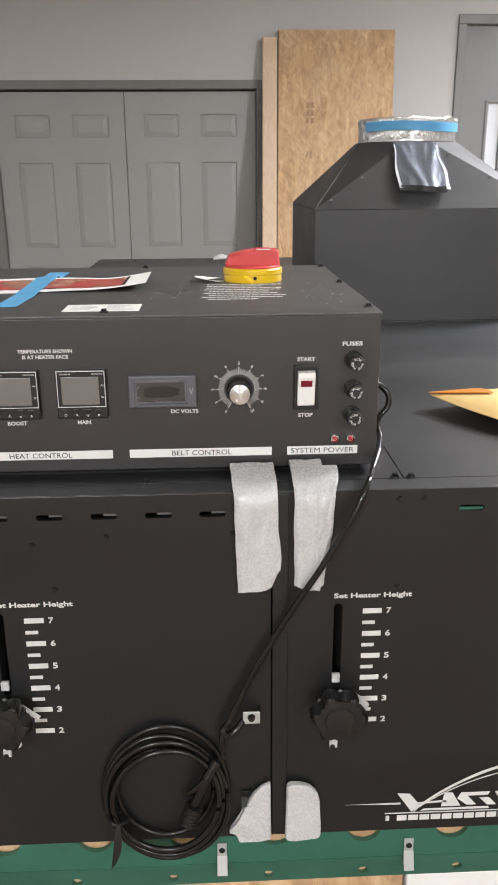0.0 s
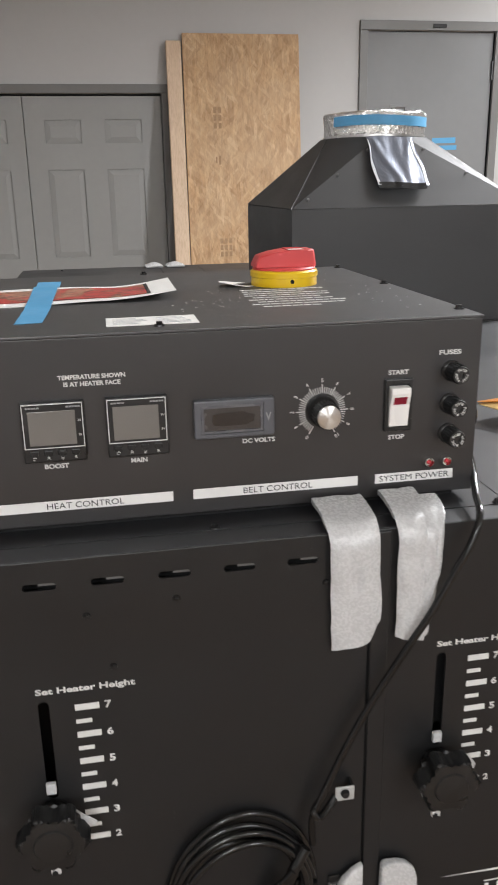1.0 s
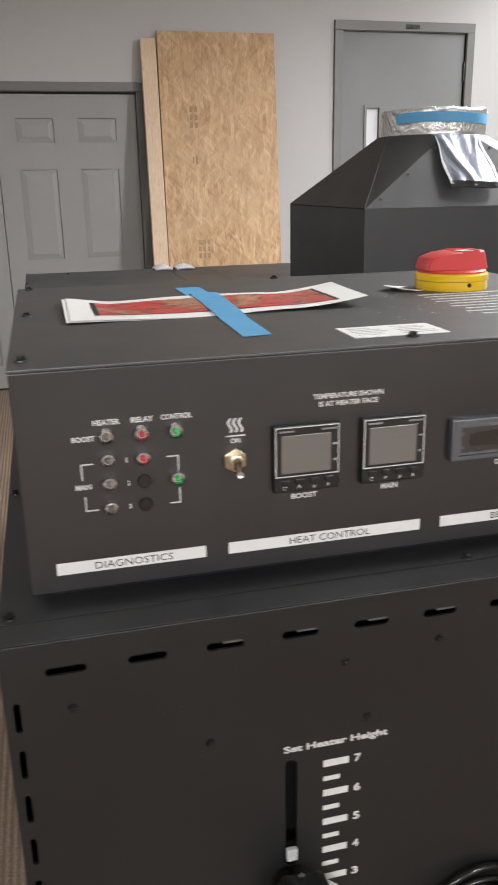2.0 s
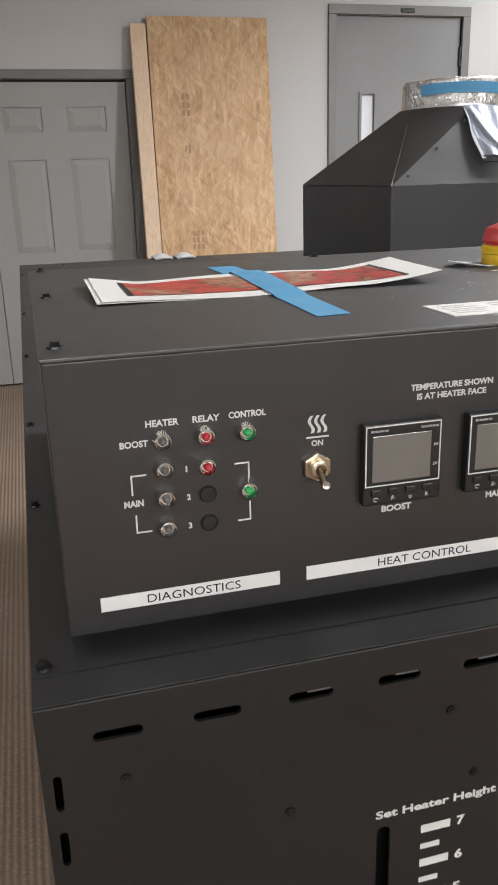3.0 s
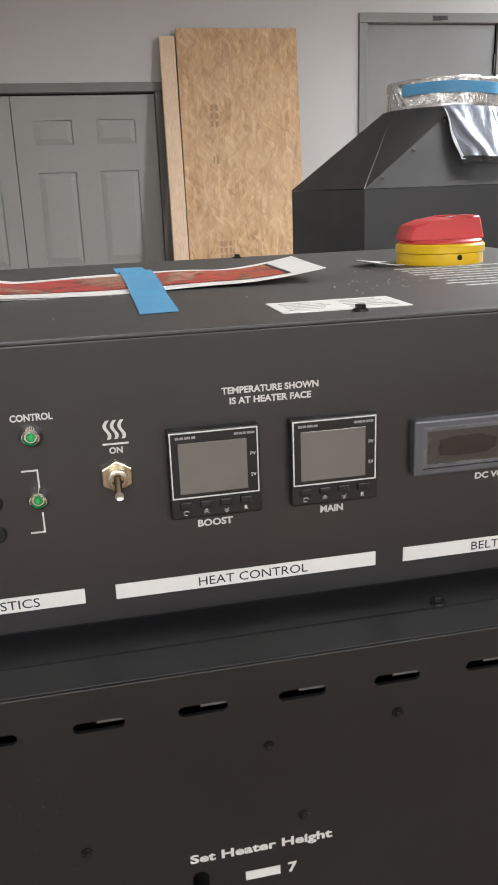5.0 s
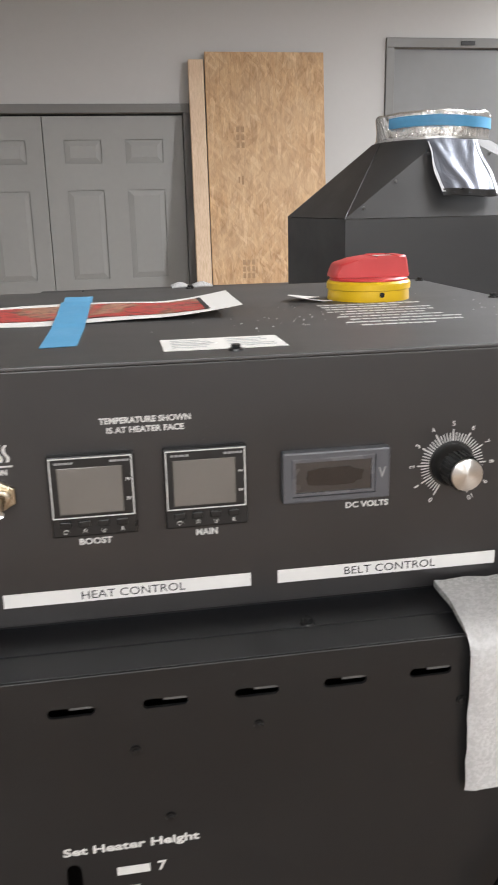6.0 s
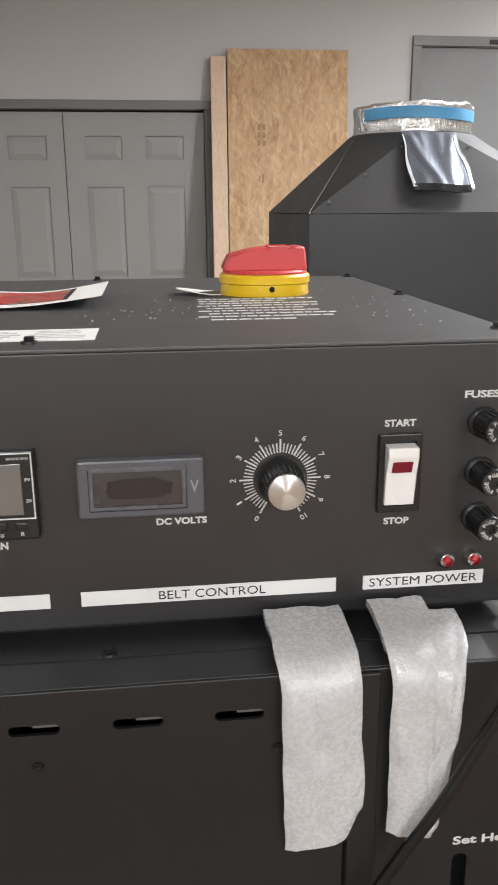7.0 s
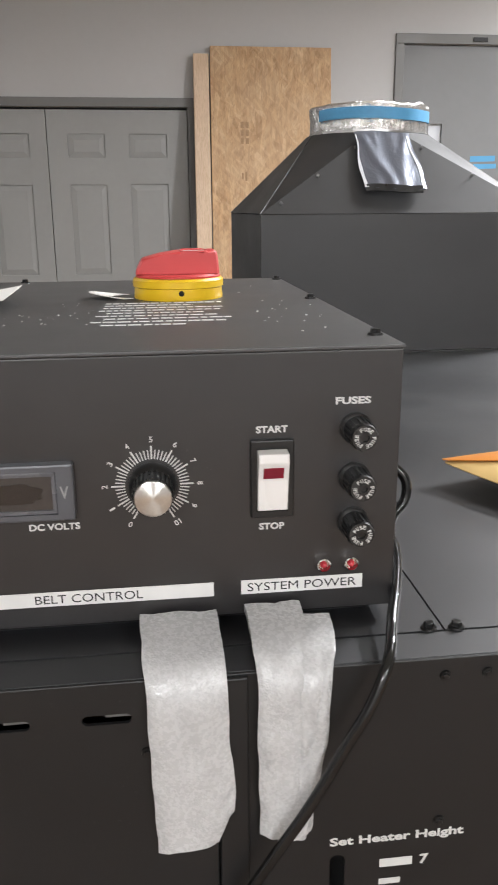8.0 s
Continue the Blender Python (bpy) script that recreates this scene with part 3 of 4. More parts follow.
def star_knob(x, z, white):
    """A lobed clamping knob on its spindle, with torn white wrap round the collar."""
    t = thing("heater_height_knob", (x, BY, z), "black star-shaped clamping knob on the cabinet front", "knob", "heater height knobs")
    part("collar", rod((x, BY - 0.004, z), 0.013, 0.012, 0.008, "y", 20, 0.001), STEELBLK, t)
    part("spindle", rod((x, BY - 0.012, z), 0.006, 0.006, 0.016, "y", 14), STEELBLK, t)
    pts = []
    for i in range(72):
        a = 2 * math.pi * i / 72
        r = 0.0236 + 0.0044 * math.cos(6 * a + 0.5)
        pts.append((x + r * math.cos(a), z + r * math.sin(a)))
    part("grip", prism(pts, "y", BY - 0.036, BY - 0.017, 0.0035), BLACK, t, smooth=True)
    part("grip_cap", lathe((x, BY - 0.036, z), ((0.015, 0.0), (0.014, 0.0015), (0.008, 0.0022), (0, 0.0024))), BLACK, t, smooth=True)
    part("wrap_tab", box(x - 0.0045, x + 0.0035, BY - 0.005, BY - 0.001, z + 0.0215, z + 0.0315, 0.0008), FOAM, t, "torn white wrap")
    for x0, z0, x1, z1, w in white:
        d = Vector((x1 - x0, z1 - z0))
        nrm = Vector((-d.y, d.x)).normalized()

        def tab(u, v, x0=x0, z0=z0, d=d, nrm=nrm, w=w):
            k = (v - 0.5) * w * (0.45 + 1.1 * math.sin(math.pi * (0.2 + 0.7 * u)))
            return (x + x0 + d.x * u + nrm.x * k, BY - 0.013 - 0.003 * math.sin(2.5 * u + v), z + z0 + d.y * u + nrm.y * k)
        part("wrap_tab", sheet(tab, 6, 3, 0.0006), FOAM, t, "torn white wrap", smooth=True)
    q0 = part("wrap_clip", box(x - 0.0065, x + 0.0015, BY - 0.016, BY - 0.012, z - 0.0475, z - 0.0375, 0.0008), FOAM, t, "square white end with a dark hole")
    part("hole", rod((x - 0.0035, BY - 0.0162, z - 0.0455), 0.0024, 0.0024, 0.001, "y", 12), DARK, q0)
    return t


star_knob(0.1180, 0.8005, ((0.018, 0.014, 0.031, -0.001, 0.0045), (-0.0145, -0.021, -0.0095, -0.033, 0.0035), (-0.001, -0.034, 0.011, -0.027, 0.0028)))
star_knob(-0.2065, 0.8035, ((0.017, 0.012, 0.032, -0.004, 0.0035), (-0.001, -0.038, 0.012, -0.033, 0.0045)))

# maker's mark: plain slanted shapes
def mark(pts, name="emblem_shape"):
    part(name, prism(pts, "y", BY - 0.0003, BY + 0.0002), INK, right)


bars([(0.177 + 0.0122 * i, 0.177 + 0.0122 * i + (0.0104 if i else 0.0038), 0.6425, 0.6492) for i in range(13)], INK, right, y=BY)
mark([(0.176, 0.6518), (0.335, 0.6512), (0.335, 0.6524), (0.176, 0.6530)], "emblem_line")
mark([(0.132, 0.6658), (0.192, 0.6638), (0.192, 0.6662)], "emblem_line")
mark([(0.188, 0.6785), (0.2015, 0.6775), (0.2125, 0.6625), (0.2045, 0.6535)])
mark([(0.2115, 0.6636), (0.2415, 0.6650), (0.2405, 0.6675), (0.2095, 0.6655)])
mark([(0.2390, 0.6772), (0.2475, 0.6768), (0.2570, 0.6592), (0.2360, 0.6592)])
mark([(0.2140, 0.6545), (0.2890, 0.6545), (0.2870, 0.6572), (0.2180, 0.6572)])
mark([(0.2570, 0.6765), (0.2880, 0.6765), (0.2860, 0.6722), (0.2640, 0.6720), (0.2740, 0.6600), (0.2640, 0.6600), (0.2530, 0.6690)])
mark([(0.2770, 0.6690), (0.2870, 0.6690), (0.2960, 0.6592), (0.2860, 0.6592)])
mark([(0.2930, 0.6765), (0.3040, 0.6765), (0.3160, 0.6592), (0.3040, 0.6592)])


def arc(u, v, up=0.0):
    x = 0.2065 + 0.125 * u
    return (x, BY - 0.0006, 0.6545 + 0.0625 * math.sin(1.42 * u) ** 0.82 + up * u + (v - 0.5) * 0.0058 * (0.45 + 0.7 * u - 0.7 * u * u))


part("emblem_arc", sheet(arc, 24, 1, 0.0002), INK, right, "curved white sweep of the emblem")
part("emblem_arc", sheet(lambda u, v: arc(u, v * 0.35, -0.010), 24, 1, 0.0002), INK, right, "curved white sweep of the emblem")


# small angle brackets on the front
def clip(x, y, z, h, label, mat=PALEZINC):
    t = thing("metal_bracket", (x, y, z), label, "bracket", "metal brackets")
    part("plate", carve(box(x - 0.0052, x + 0.0052, y - 0.002, y, z - h, z, 0.0006), rod((x, y, z - 0.009), 0.0026, 0.0026, 0.02, "y", 16)), mat, t)
    part("foot", prism([(y - 0.0020, z - h * 0.45), (y - 0.0100, z - h), (y - 0.0080, z - h), (y - 0.0005, z - h * 0.5)], "x", x - 0.0056, x + 0.0056, 0.0005), mat, t)
    part("screw", rod((x, y - 0.0006, z - 0.009), 0.0034, 0.0034, 0.005, "y", 14, 0.0005), STEELBLK, t)
    return t


clip(0.001, 0.6835, 0.612, 0.037, "small zinc bracket fixed to the green beam")
clip(0.207, 0.6835, 0.608, 0.037, "small zinc bracket fixed to the green beam")
clip(0.0275, BY - 0.001, 0.692, 0.014, "small blackened bracket half hidden by torn foam", STEELBLK)
hb = thing("cable_bracket", (0.033, BY, 0.78), "small zinc saddle bracket screwed to the cabinet", "bracket")
part("plate", box(0.0247, 0.0417, BY - 0.0125, BY - 0.0105, 0.7825, 0.7965, 0.001), PALEZINC, hb)
part("leg", box(0.0395, 0.0415, BY - 0.0105, BY, 0.7835, 0.7955), STEELBLK, hb)
part("hook", tube([(0.026, BY - 0.009, 0.786), (0.018, BY - 0.013, 0.778), (0.009, BY - 0.018, 0.7745), (0.0045, BY - 0.017, 0.780), (0.010, BY - 0.012, 0.784)], 0.0034), GLOSSBLACK, hb)
part("screw", rod((0.0330, BY - 0.0142, 0.7905), 0.0042, 0.003, 0.004, "y", 12, 0.0006), STEELBLK, hb)

# ---------------------------------------------------------------- green carrier beam below
bt = thing("steel_stand", (0.4, 1.7, FZ), "green painted steel stand with bored beams", "stand")
cut = cut2 = None
for i in range(-3, 9):
    cut = rod((0.157 + 0.0975 * (i - 2), 0.69, 0.6235), 0.0185, 0.0185, 0.03, "y", 28, bm=cut)
    cut2 = rod((0.0525 + 0.1065 * i, 0.69, 0.5585), 0.0060, 0.0060, 0.05, "y", 16, bm=cut2)
part("beam", carve(box(-0.40, 1.22, 0.684, 0.690, 0.5825, 0.6275, 0.0008), cut), GREENPAINT, bt)
foot = prism([(0.684, 0.5820), (0.690, 0.5820), (0.6990, 0.5450), (0.6930, 0.5450)], "x", -0.40, 1.22, 0.0005)
for i in range(-3, 9):
    part("wood_peg", rod((0.0525 + 0.1065 * i, 0.7005, 0.5585), 0.0057, 0.0057, 0.010, "y", 14), OSB, bt, "tan wood showing through a bore")
part("beam_lip", carve(foot, cut2), GREENPAINT, bt, "green lower lip bent inwards")
part("beam", box(-0.40, 1.22, BACK - 0.02, BACK - 0.014, 0.571, 0.6275, 0.001), GREENPAINT, bt)
part("flange", box(-0.40, 1.22, 0.6995, 0.76, 0.5450, 0.5475, 0.0008), GREENPAINT, bt)
part("packing_plank", box(-0.40, 1.22, 0.6912, 0.735, 0.5790, 0.6285, 0.001), OSB, bt, "pale wood packing behind the beam")
part("timber_block", box(-0.20, 0.208, 0.6965, 0.78, 0.42, 0.5445, 0.003), OSB, bt, "tan wooden block under the beam")
part("timber_block", box(0.211, 0.62, 0.6950, 0.78, 0.42, 0.5445, 0.003), PAPER, bt, "pale block under the beam")
for x in (-0.38, 1.15):
    for y in (0.71, BACK - 0.06):
        part("leg", box(x, x + 0.05, y, y + 0.045, FZ, 0.5705, 0.002), GREENPAINT, bt)
for y in (1.2, 1.9, 2.5):
    part("cross_rail", box(-0.39, 1.21, y, y + 0.05, 0.58, 0.6275, 0.002), GREENPAINT, bt)

# ---------------------------------------------------------------- exhaust hood and duct
HX0, HX1, HY0, HY1, HZ = 0.200, 0.645, 1.555, 1.982, 1.239
DCX, DCY, DR, TZ = 0.409, 1.738, 0.097, 1.362
hood = thing("exhaust_hood", (0.42, 1.77, ZL), "black sheet-metal exhaust hood standing on the dryer", "exhaust hood")
part("skirt", carve(box(HX0, HX1, HY0, HY1, ZL, HZ, 0.0012), box(HX0 + 0.002, HX1 - 0.002, HY0 + 0.002, HY1 - 0.002, ZL - 0.05, HZ + 0.1)), HOODCOAT, hood)
lo = [(HX0, HY0), (HX1, HY0), (HX1, HY1), (HX0, HY1)]
RT, FLAT, STEPS = DR + 0.006, 13, 9      # top ring, half width of a flat's top in degrees


def ring_at(deg):
    return Vector((DCX + RT * math.cos(radians(deg)), DCY + RT * math.sin(radians(deg)), TZ))


def metal_face(polys, name, mat):
    b = bmesh.new()
    for poly in polys:
        b.faces.new([b.verts.new(p) for p in poly])
    bmesh.ops.remove_doubles(b, verts=b.verts, dist=1e-5)
    bmesh.ops.recalc_face_normals(b, faces=b.faces)
    bmesh.ops.solidify(b, geom=b.faces[:], thickness=0.0012)
    return part(name, b, mat, hood, smooth=True)


corner = [Vector((*p, HZ + 0.0005)) for p in lo]
for k in range(4):
    mid = -90 + 90 * k
    metal_face([[corner[k], corner[(k + 1) % 4], ring_at(mid + FLAT), ring_at(mid - FLAT)]], "sloped_panel", HOODCOAT)
    a0, a1 = mid - 90 + FLAT, mid - FLAT
    at = [a0 + (a1 - a0) * i / STEPS for i in range(STEPS + 1)]
    metal_face([[corner[k], ring_at(b1), ring_at(b0)] for b0, b1 in zip(at, at[1:])], "corner_gore", HOODCOAT)
part("top_plate", rod((DCX, DCY, TZ), RT, RT, 0.0016, "z", 64), COAT, hood)
part("base_flange", box(HX0 - 0.012, HX1 + 0.012, HY0 - 0.012, HY1 + 0.012, ZL, ZL + 0.0018, 0.0006), COAT, hood)
for u in (0.12, 0.45, 0.80):
    for k, deg, sg in ((0, -90 - FLAT, 1), (1, -90 + FLAT, -1)):
        c = corner[k].lerp(ring_at(deg), u) + Vector((0.010 * sg, 0, 0))
        part("rivet", lathe((c.x, c.y - 0.0012, c.z + 0.001), ((0.0028, 0.0), (0.0025, 0.0012), (0, 0.0020)), "y", 12), RIVET, hood, smooth=True)
duct = thing("duct_collar", (DCX, DCY, TZ), "crinkled silver foil duct collar banded with blue tape", "duct")
b = bmesh.new()
N = 72
rings = []
for h, dr, jit in ((0.0, 0.0, 0.0008), (0.010, 0.001, 0.0015), (0.02, 0.0, 0.0012), (0.032, 0.0012, 0.0012), (0.042, 0.0015, 0.002), (0.0455, -0.002, 0.002), (0.0445, -0.012, 0.002), (0.008, -0.014, 0.001)):
    ring = []
    for i in range(N):
        a = 2 * math.pi * i / N
        r = DR + dr + jit * (2 * noise.noise((7 * math.cos(a), 7 * math.sin(a), 30 * h)) )
        zz = TZ + 0.0009 + h + (0.004 * noise.noise((5 * math.cos(a), 5 * math.sin(a), 4.0)) if h > 0.03 else 0)
        ring.append(b.verts.new((DCX + r * math.cos(a), DCY + r * math.sin(a), zz)))
    rings.append(ring)
for p, r in zip(rings, rings[1:]):
    for i in range(N):
        b.faces.new((p[i], p[(i + 1) % N], r[(i + 1) % N], r[i]))
b.faces.new(rings[-1])
part("foil_wall", b, FOIL, duct, smooth=True)


def band(u, v):
    a = radians(203 + 160 * u)
    r = DR + 0.0036 + 0.0006 * math.sin(23 * u)
    return (DCX + r * math.cos(a), DCY + r * math.sin(a), TZ + 0.0205 + 0.0170 * v + 0.0015 * math.sin(7 * u))


part("tape_band", sheet(band, 48, 3, 0.0005), BLUETAPE, duct, "band of blue painter's tape", smooth=True)
part("rim_band", sheet(lambda u, v: (DCX + (DR + 0.0022) * math.cos(2 * math.pi * u), DCY + (DR + 0.0022) * math.sin(2 * math.pi * u), TZ + 0.001 + 0.004 * v), 48, 1, 0.0006), FOILTAPE, duct, smooth=True)

sl = (DCY - RT - HY0) / (TZ - HZ)


def pouch_at(u, v):
    """A limp film bag, wider and fuller at its foot, drawn into folds below its tucked top."""
    x = 0.357 + 0.088 * u + 0.007 * v + 0.006 * v * (2 * u - 1) + 0.002 * math.sin(8 * v + 3 * u)
    z = TZ - 0.001 - 0.085 * v + 0.002 * math.sin(5 * u) - 0.003 * math.sin(math.pi * u) * v
    y = HY0 + sl * (z - HZ) - 0.005 - 0.013 * v
    full = max(0.0, math.sin(math.pi * u)) ** 0.6
    y -= 0.007 * full * v * v
    for line, deep in ((0.08 + 0.42 * v, 0.0034), (0.92 - 0.36 * v, 0.0030), (0.30 + 0.16 * v, 0.0015), (0.66 - 0.05 * v, 0.0015)):
        y -= deep * math.exp(-((u - line) / 0.085) ** 2) * (1 - 0.75 * v) * min(1, 6 * v + 0.2)
    y -= 0.0012 * math.sin(26 * u + 3 * v) * max(0, v - 0.72) / 0.28
    return (x, y, z)


po = thing("film_pouch", (0.434, 1.62, 1.3), "limp silvery-blue plastic film pouch hanging on the hood", "pouch")
part("film", sheet(pouch_at, 30, 26, 0.0012), POUCH, po, smooth=True)


def pouch_foot(u, v):
    p = Vector(pouch_at(0.03 + 0.90 * u, 0.93 + 0.12 * v))
    return (p.x, p.y - 0.0015 + 0.006 * v, p.z)


part("dark_end", sheet(pouch_foot, 14, 4, 0.003), BLACK, po, "dark folded end", smooth=True)
for s, w in ((0.0, 0.05), (0.93, 0.06)):
    part("edge_fold", sheet(lambda u, v, s=s, w=w: tuple(Vector(pouch_at(s + w * u * (0.35 + v * (0.8 + 0.25 * math.sin(13 * v))), 0.05 + 0.93 * v)) + Vector((0, -0.0022, 0))), 3, 20, 0.0008), EDGEFILM, po, "welded edge, its glint painted near-white", smooth=True)

# ---------------------------------------------------------------- control box
PX0, PX1, PY, PB, PT, PBK = -0.366, 0.158, 0.7205, 1.0335, 1.1805, 1.128
cb = thing("control_box", (-0.104, 0.92, ZL), "black control box with meters, switches and lamps", "control box")
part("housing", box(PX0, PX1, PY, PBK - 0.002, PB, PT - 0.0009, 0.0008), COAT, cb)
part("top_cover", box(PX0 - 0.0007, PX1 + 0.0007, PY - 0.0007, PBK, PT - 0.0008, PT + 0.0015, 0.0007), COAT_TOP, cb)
part("plinth", box(PX0 + 0.012, PX1 - 0.012, PY + 0.012, PBK - 0.012, ZL, PB), DARK, cb)
TOP = PT + 0.0015
for x, y in ((-0.358, 0.745), (-0.356, 0.932), (-0.355, 1.116), (-0.0975, 0.7395), (-0.0875, 1.118), (0.1515, 0.752), (0.152, 0.937), (0.153, 1.11)):
    bolt_mesh((x, y, TOP), cb, r=0.0029, h=0.0025)


def strip(x0, x1, text, tx0, tx1):
    s = part("label_strip", box(x0, x1, PY - 0.0005, PY + 0.0002, 1.0455, 1.0537, 0.0001, 1), STRIP, cb, "white embossed label strip")
    letters(text, tx0, tx1, 1.0471, 1.0520, PY - 0.0005, PRINT, s, 0.0)


strip(-0.349, -0.251, "DIAGNOSTICS", -0.3245, -0.2735)
strip(-0.2355, -0.095, "HEAT CONTROL", -0.1925, -0.1335)
strip(-0.079, 0.057, "BELT CONTROL", -0.0385, 0.0185)
strip(0.072, 0.140, "SYSTEM POWER", 0.0755, 0.1365)


def say(text, cx, cz, w, h=0.0034, bold=0.034):
    w, h = w * 1.02, h * 1.04
    letters(text, cx - w / 2, cx + w / 2, cz - h / 2, cz + h / 2, PY, INK, cb, bold)


say("TEMPERATURE SHOWN", -0.151, 1.1502, 0.0485)
say("IS AT HEATER FACE", -0.151, 1.1449, 0.041)
say("BOOST", -0.182, 1.082, 0.0178, 0.0037)
say("MAIN", -0.1197, 1.082, 0.0122, 0.0037)
say("DC VOLTS", -0.0252, 1.091, 0.0255, 0.0036)
say("START", 0.089, 1.139, 0.0165, 0.0037)
say("STOP", 0.089, 1.085, 0.0135, 0.0037)
say("FUSES", 0.132, 1.153, 0.0185, 0.0038)
say("HEATER", -0.3108, 1.1453, 0.0165)
say("RELAY", -0.2884, 1.1453, 0.0137)
say("CONTROL", -0.2669, 1.1455, 0.0193)
say("BOOST", -0.3255, 1.1355, 0.0139)
say("MAIN", -0.3277, 1.104, 0.0097)
say("1", -0.2998, 1.1195, 0.0008, 0.0032, 0.0)
say("2", -0.2993, 1.104, 0.0019, 0.0031)
say("3", -0.2993, 1.088, 0.0019, 0.0031)
say("ON", -0.229, 1.1254, 0.0064, 0.0032)
for r in ((-0.3285, -0.3205, 1.1185, 1.1193), (-0.3285, -0.3277, 1.1085, 1.1185), (-0.3275, -0.3195, 1.0875, 1.0883), (-0.3275, -0.3267, 1.0883, 1.0975),
          (-0.2745, -0.2666, 1.1188, 1.1196), (-0.2674, -0.2666, 1.1095, 1.1188), (-0.2735, -0.2664, 1.0868, 1.0876), (-0.2672, -0.2664, 1.0876, 1.0975), (-0.2352, -0.2226, 1.1283, 1.1292)):
    bars([r], INK, cb, y=PY, name="printed_line")
for i in range(3):
    part("heat_wave_sign", sheet(lambda u, v, i=i: (-0.2325 + 0.0035 * i + 0.0011 * math.sin(2 * math.pi * u + 0.4) + (v - 0.5) * 0.0017, PY - 0.0003, 1.1312 + 0.0095 * u), 12, 1, 0.0002), INK, cb)


def lamp(x, z, lens, label, r=0.0043):
    p = part("indicator_lamp", lathe((x, PY, z), ((r * 1.30, 0), (r * 1.28, 0.0010), (r * 1.12, 0.0026), (r * 0.98, 0.0052), (r * 0.84, 0.0056), (r * 0.68, 0.0030), (0, 0.0028))), CHROME, cb, label, smooth=True)
    part("lens", lathe((x, PY - 0.0029, z), ((r * 0.50, 0), (r * 0.50, 0.0014), (r * 0.42, 0.0024), (r * 0.24, 0.0031), (0, 0.0033)), seg=18), lens, p, smooth=True)


for z in (1.1367, 1.1215, 1.1057, 1.0893):
    lamp(-0.3115, z, CLEARLENS, "clear lamp in chrome bezel")
for z in (1.1367, 1.1207):
    lamp(-0.2895, z, REDLENS, "red lamp in chrome bezel")
for z in (1.1367, 1.1050):
    lamp(-0.2680, z, GREENLENS, "green lamp in chrome bezel")
for z in (1.1045, 1.0885):
    part("hole_plug", lathe((-0.2893, PY, z), ((0.0046, 0), (0.0046, 0.001), (0.0038, 0.0018), (0, 0.002))), BLACK, cb, "black plastic hole plug", smooth=True)
for x in (0.1172, 0.1325):
    lamp(x, 1.0620, REDLENS, "small red lamp in chrome bezel", 0.0040)

# toggle switch
tg = part("toggle_switch", rod((-0.2297, PY - 0.0016, 1.1125), 0.0085, 0.0083, 0.0032, "y", 6, 0.0006), GOLDZINC, cb, "yellowed bat-handle toggle switch")
part("bush", lathe((-0.2297, PY - 0.003, 1.1125), ((0.0052, 0), (0.0052, 0.0045), (0.0044, 0.005), (0.0030, 0.005), (0.0030, 0.002), (0, 0.002)), seg=24), GOLDZINC, tg, smooth=True)
part("bat", tube([(-0.2297, PY - 0.006, 1.1125), (-0.2297, PY - 0.010, 1.1095), (-0.2297, PY - 0.0135, 1.1066)], 0.0018), GOLDZINC, tg, smooth=True)
part("bat_tip", lathe((0, 0, 0), ((0, -0.0032), (0.0016, -0.0026), (0.0024, 0), (0.0022, 0.0018), (0, 0.0028)), "z", 16), CHROME, tg, smooth=True).matrix_basis = pose(-0.2297, PY - 0.0142, 1.1060, 55)


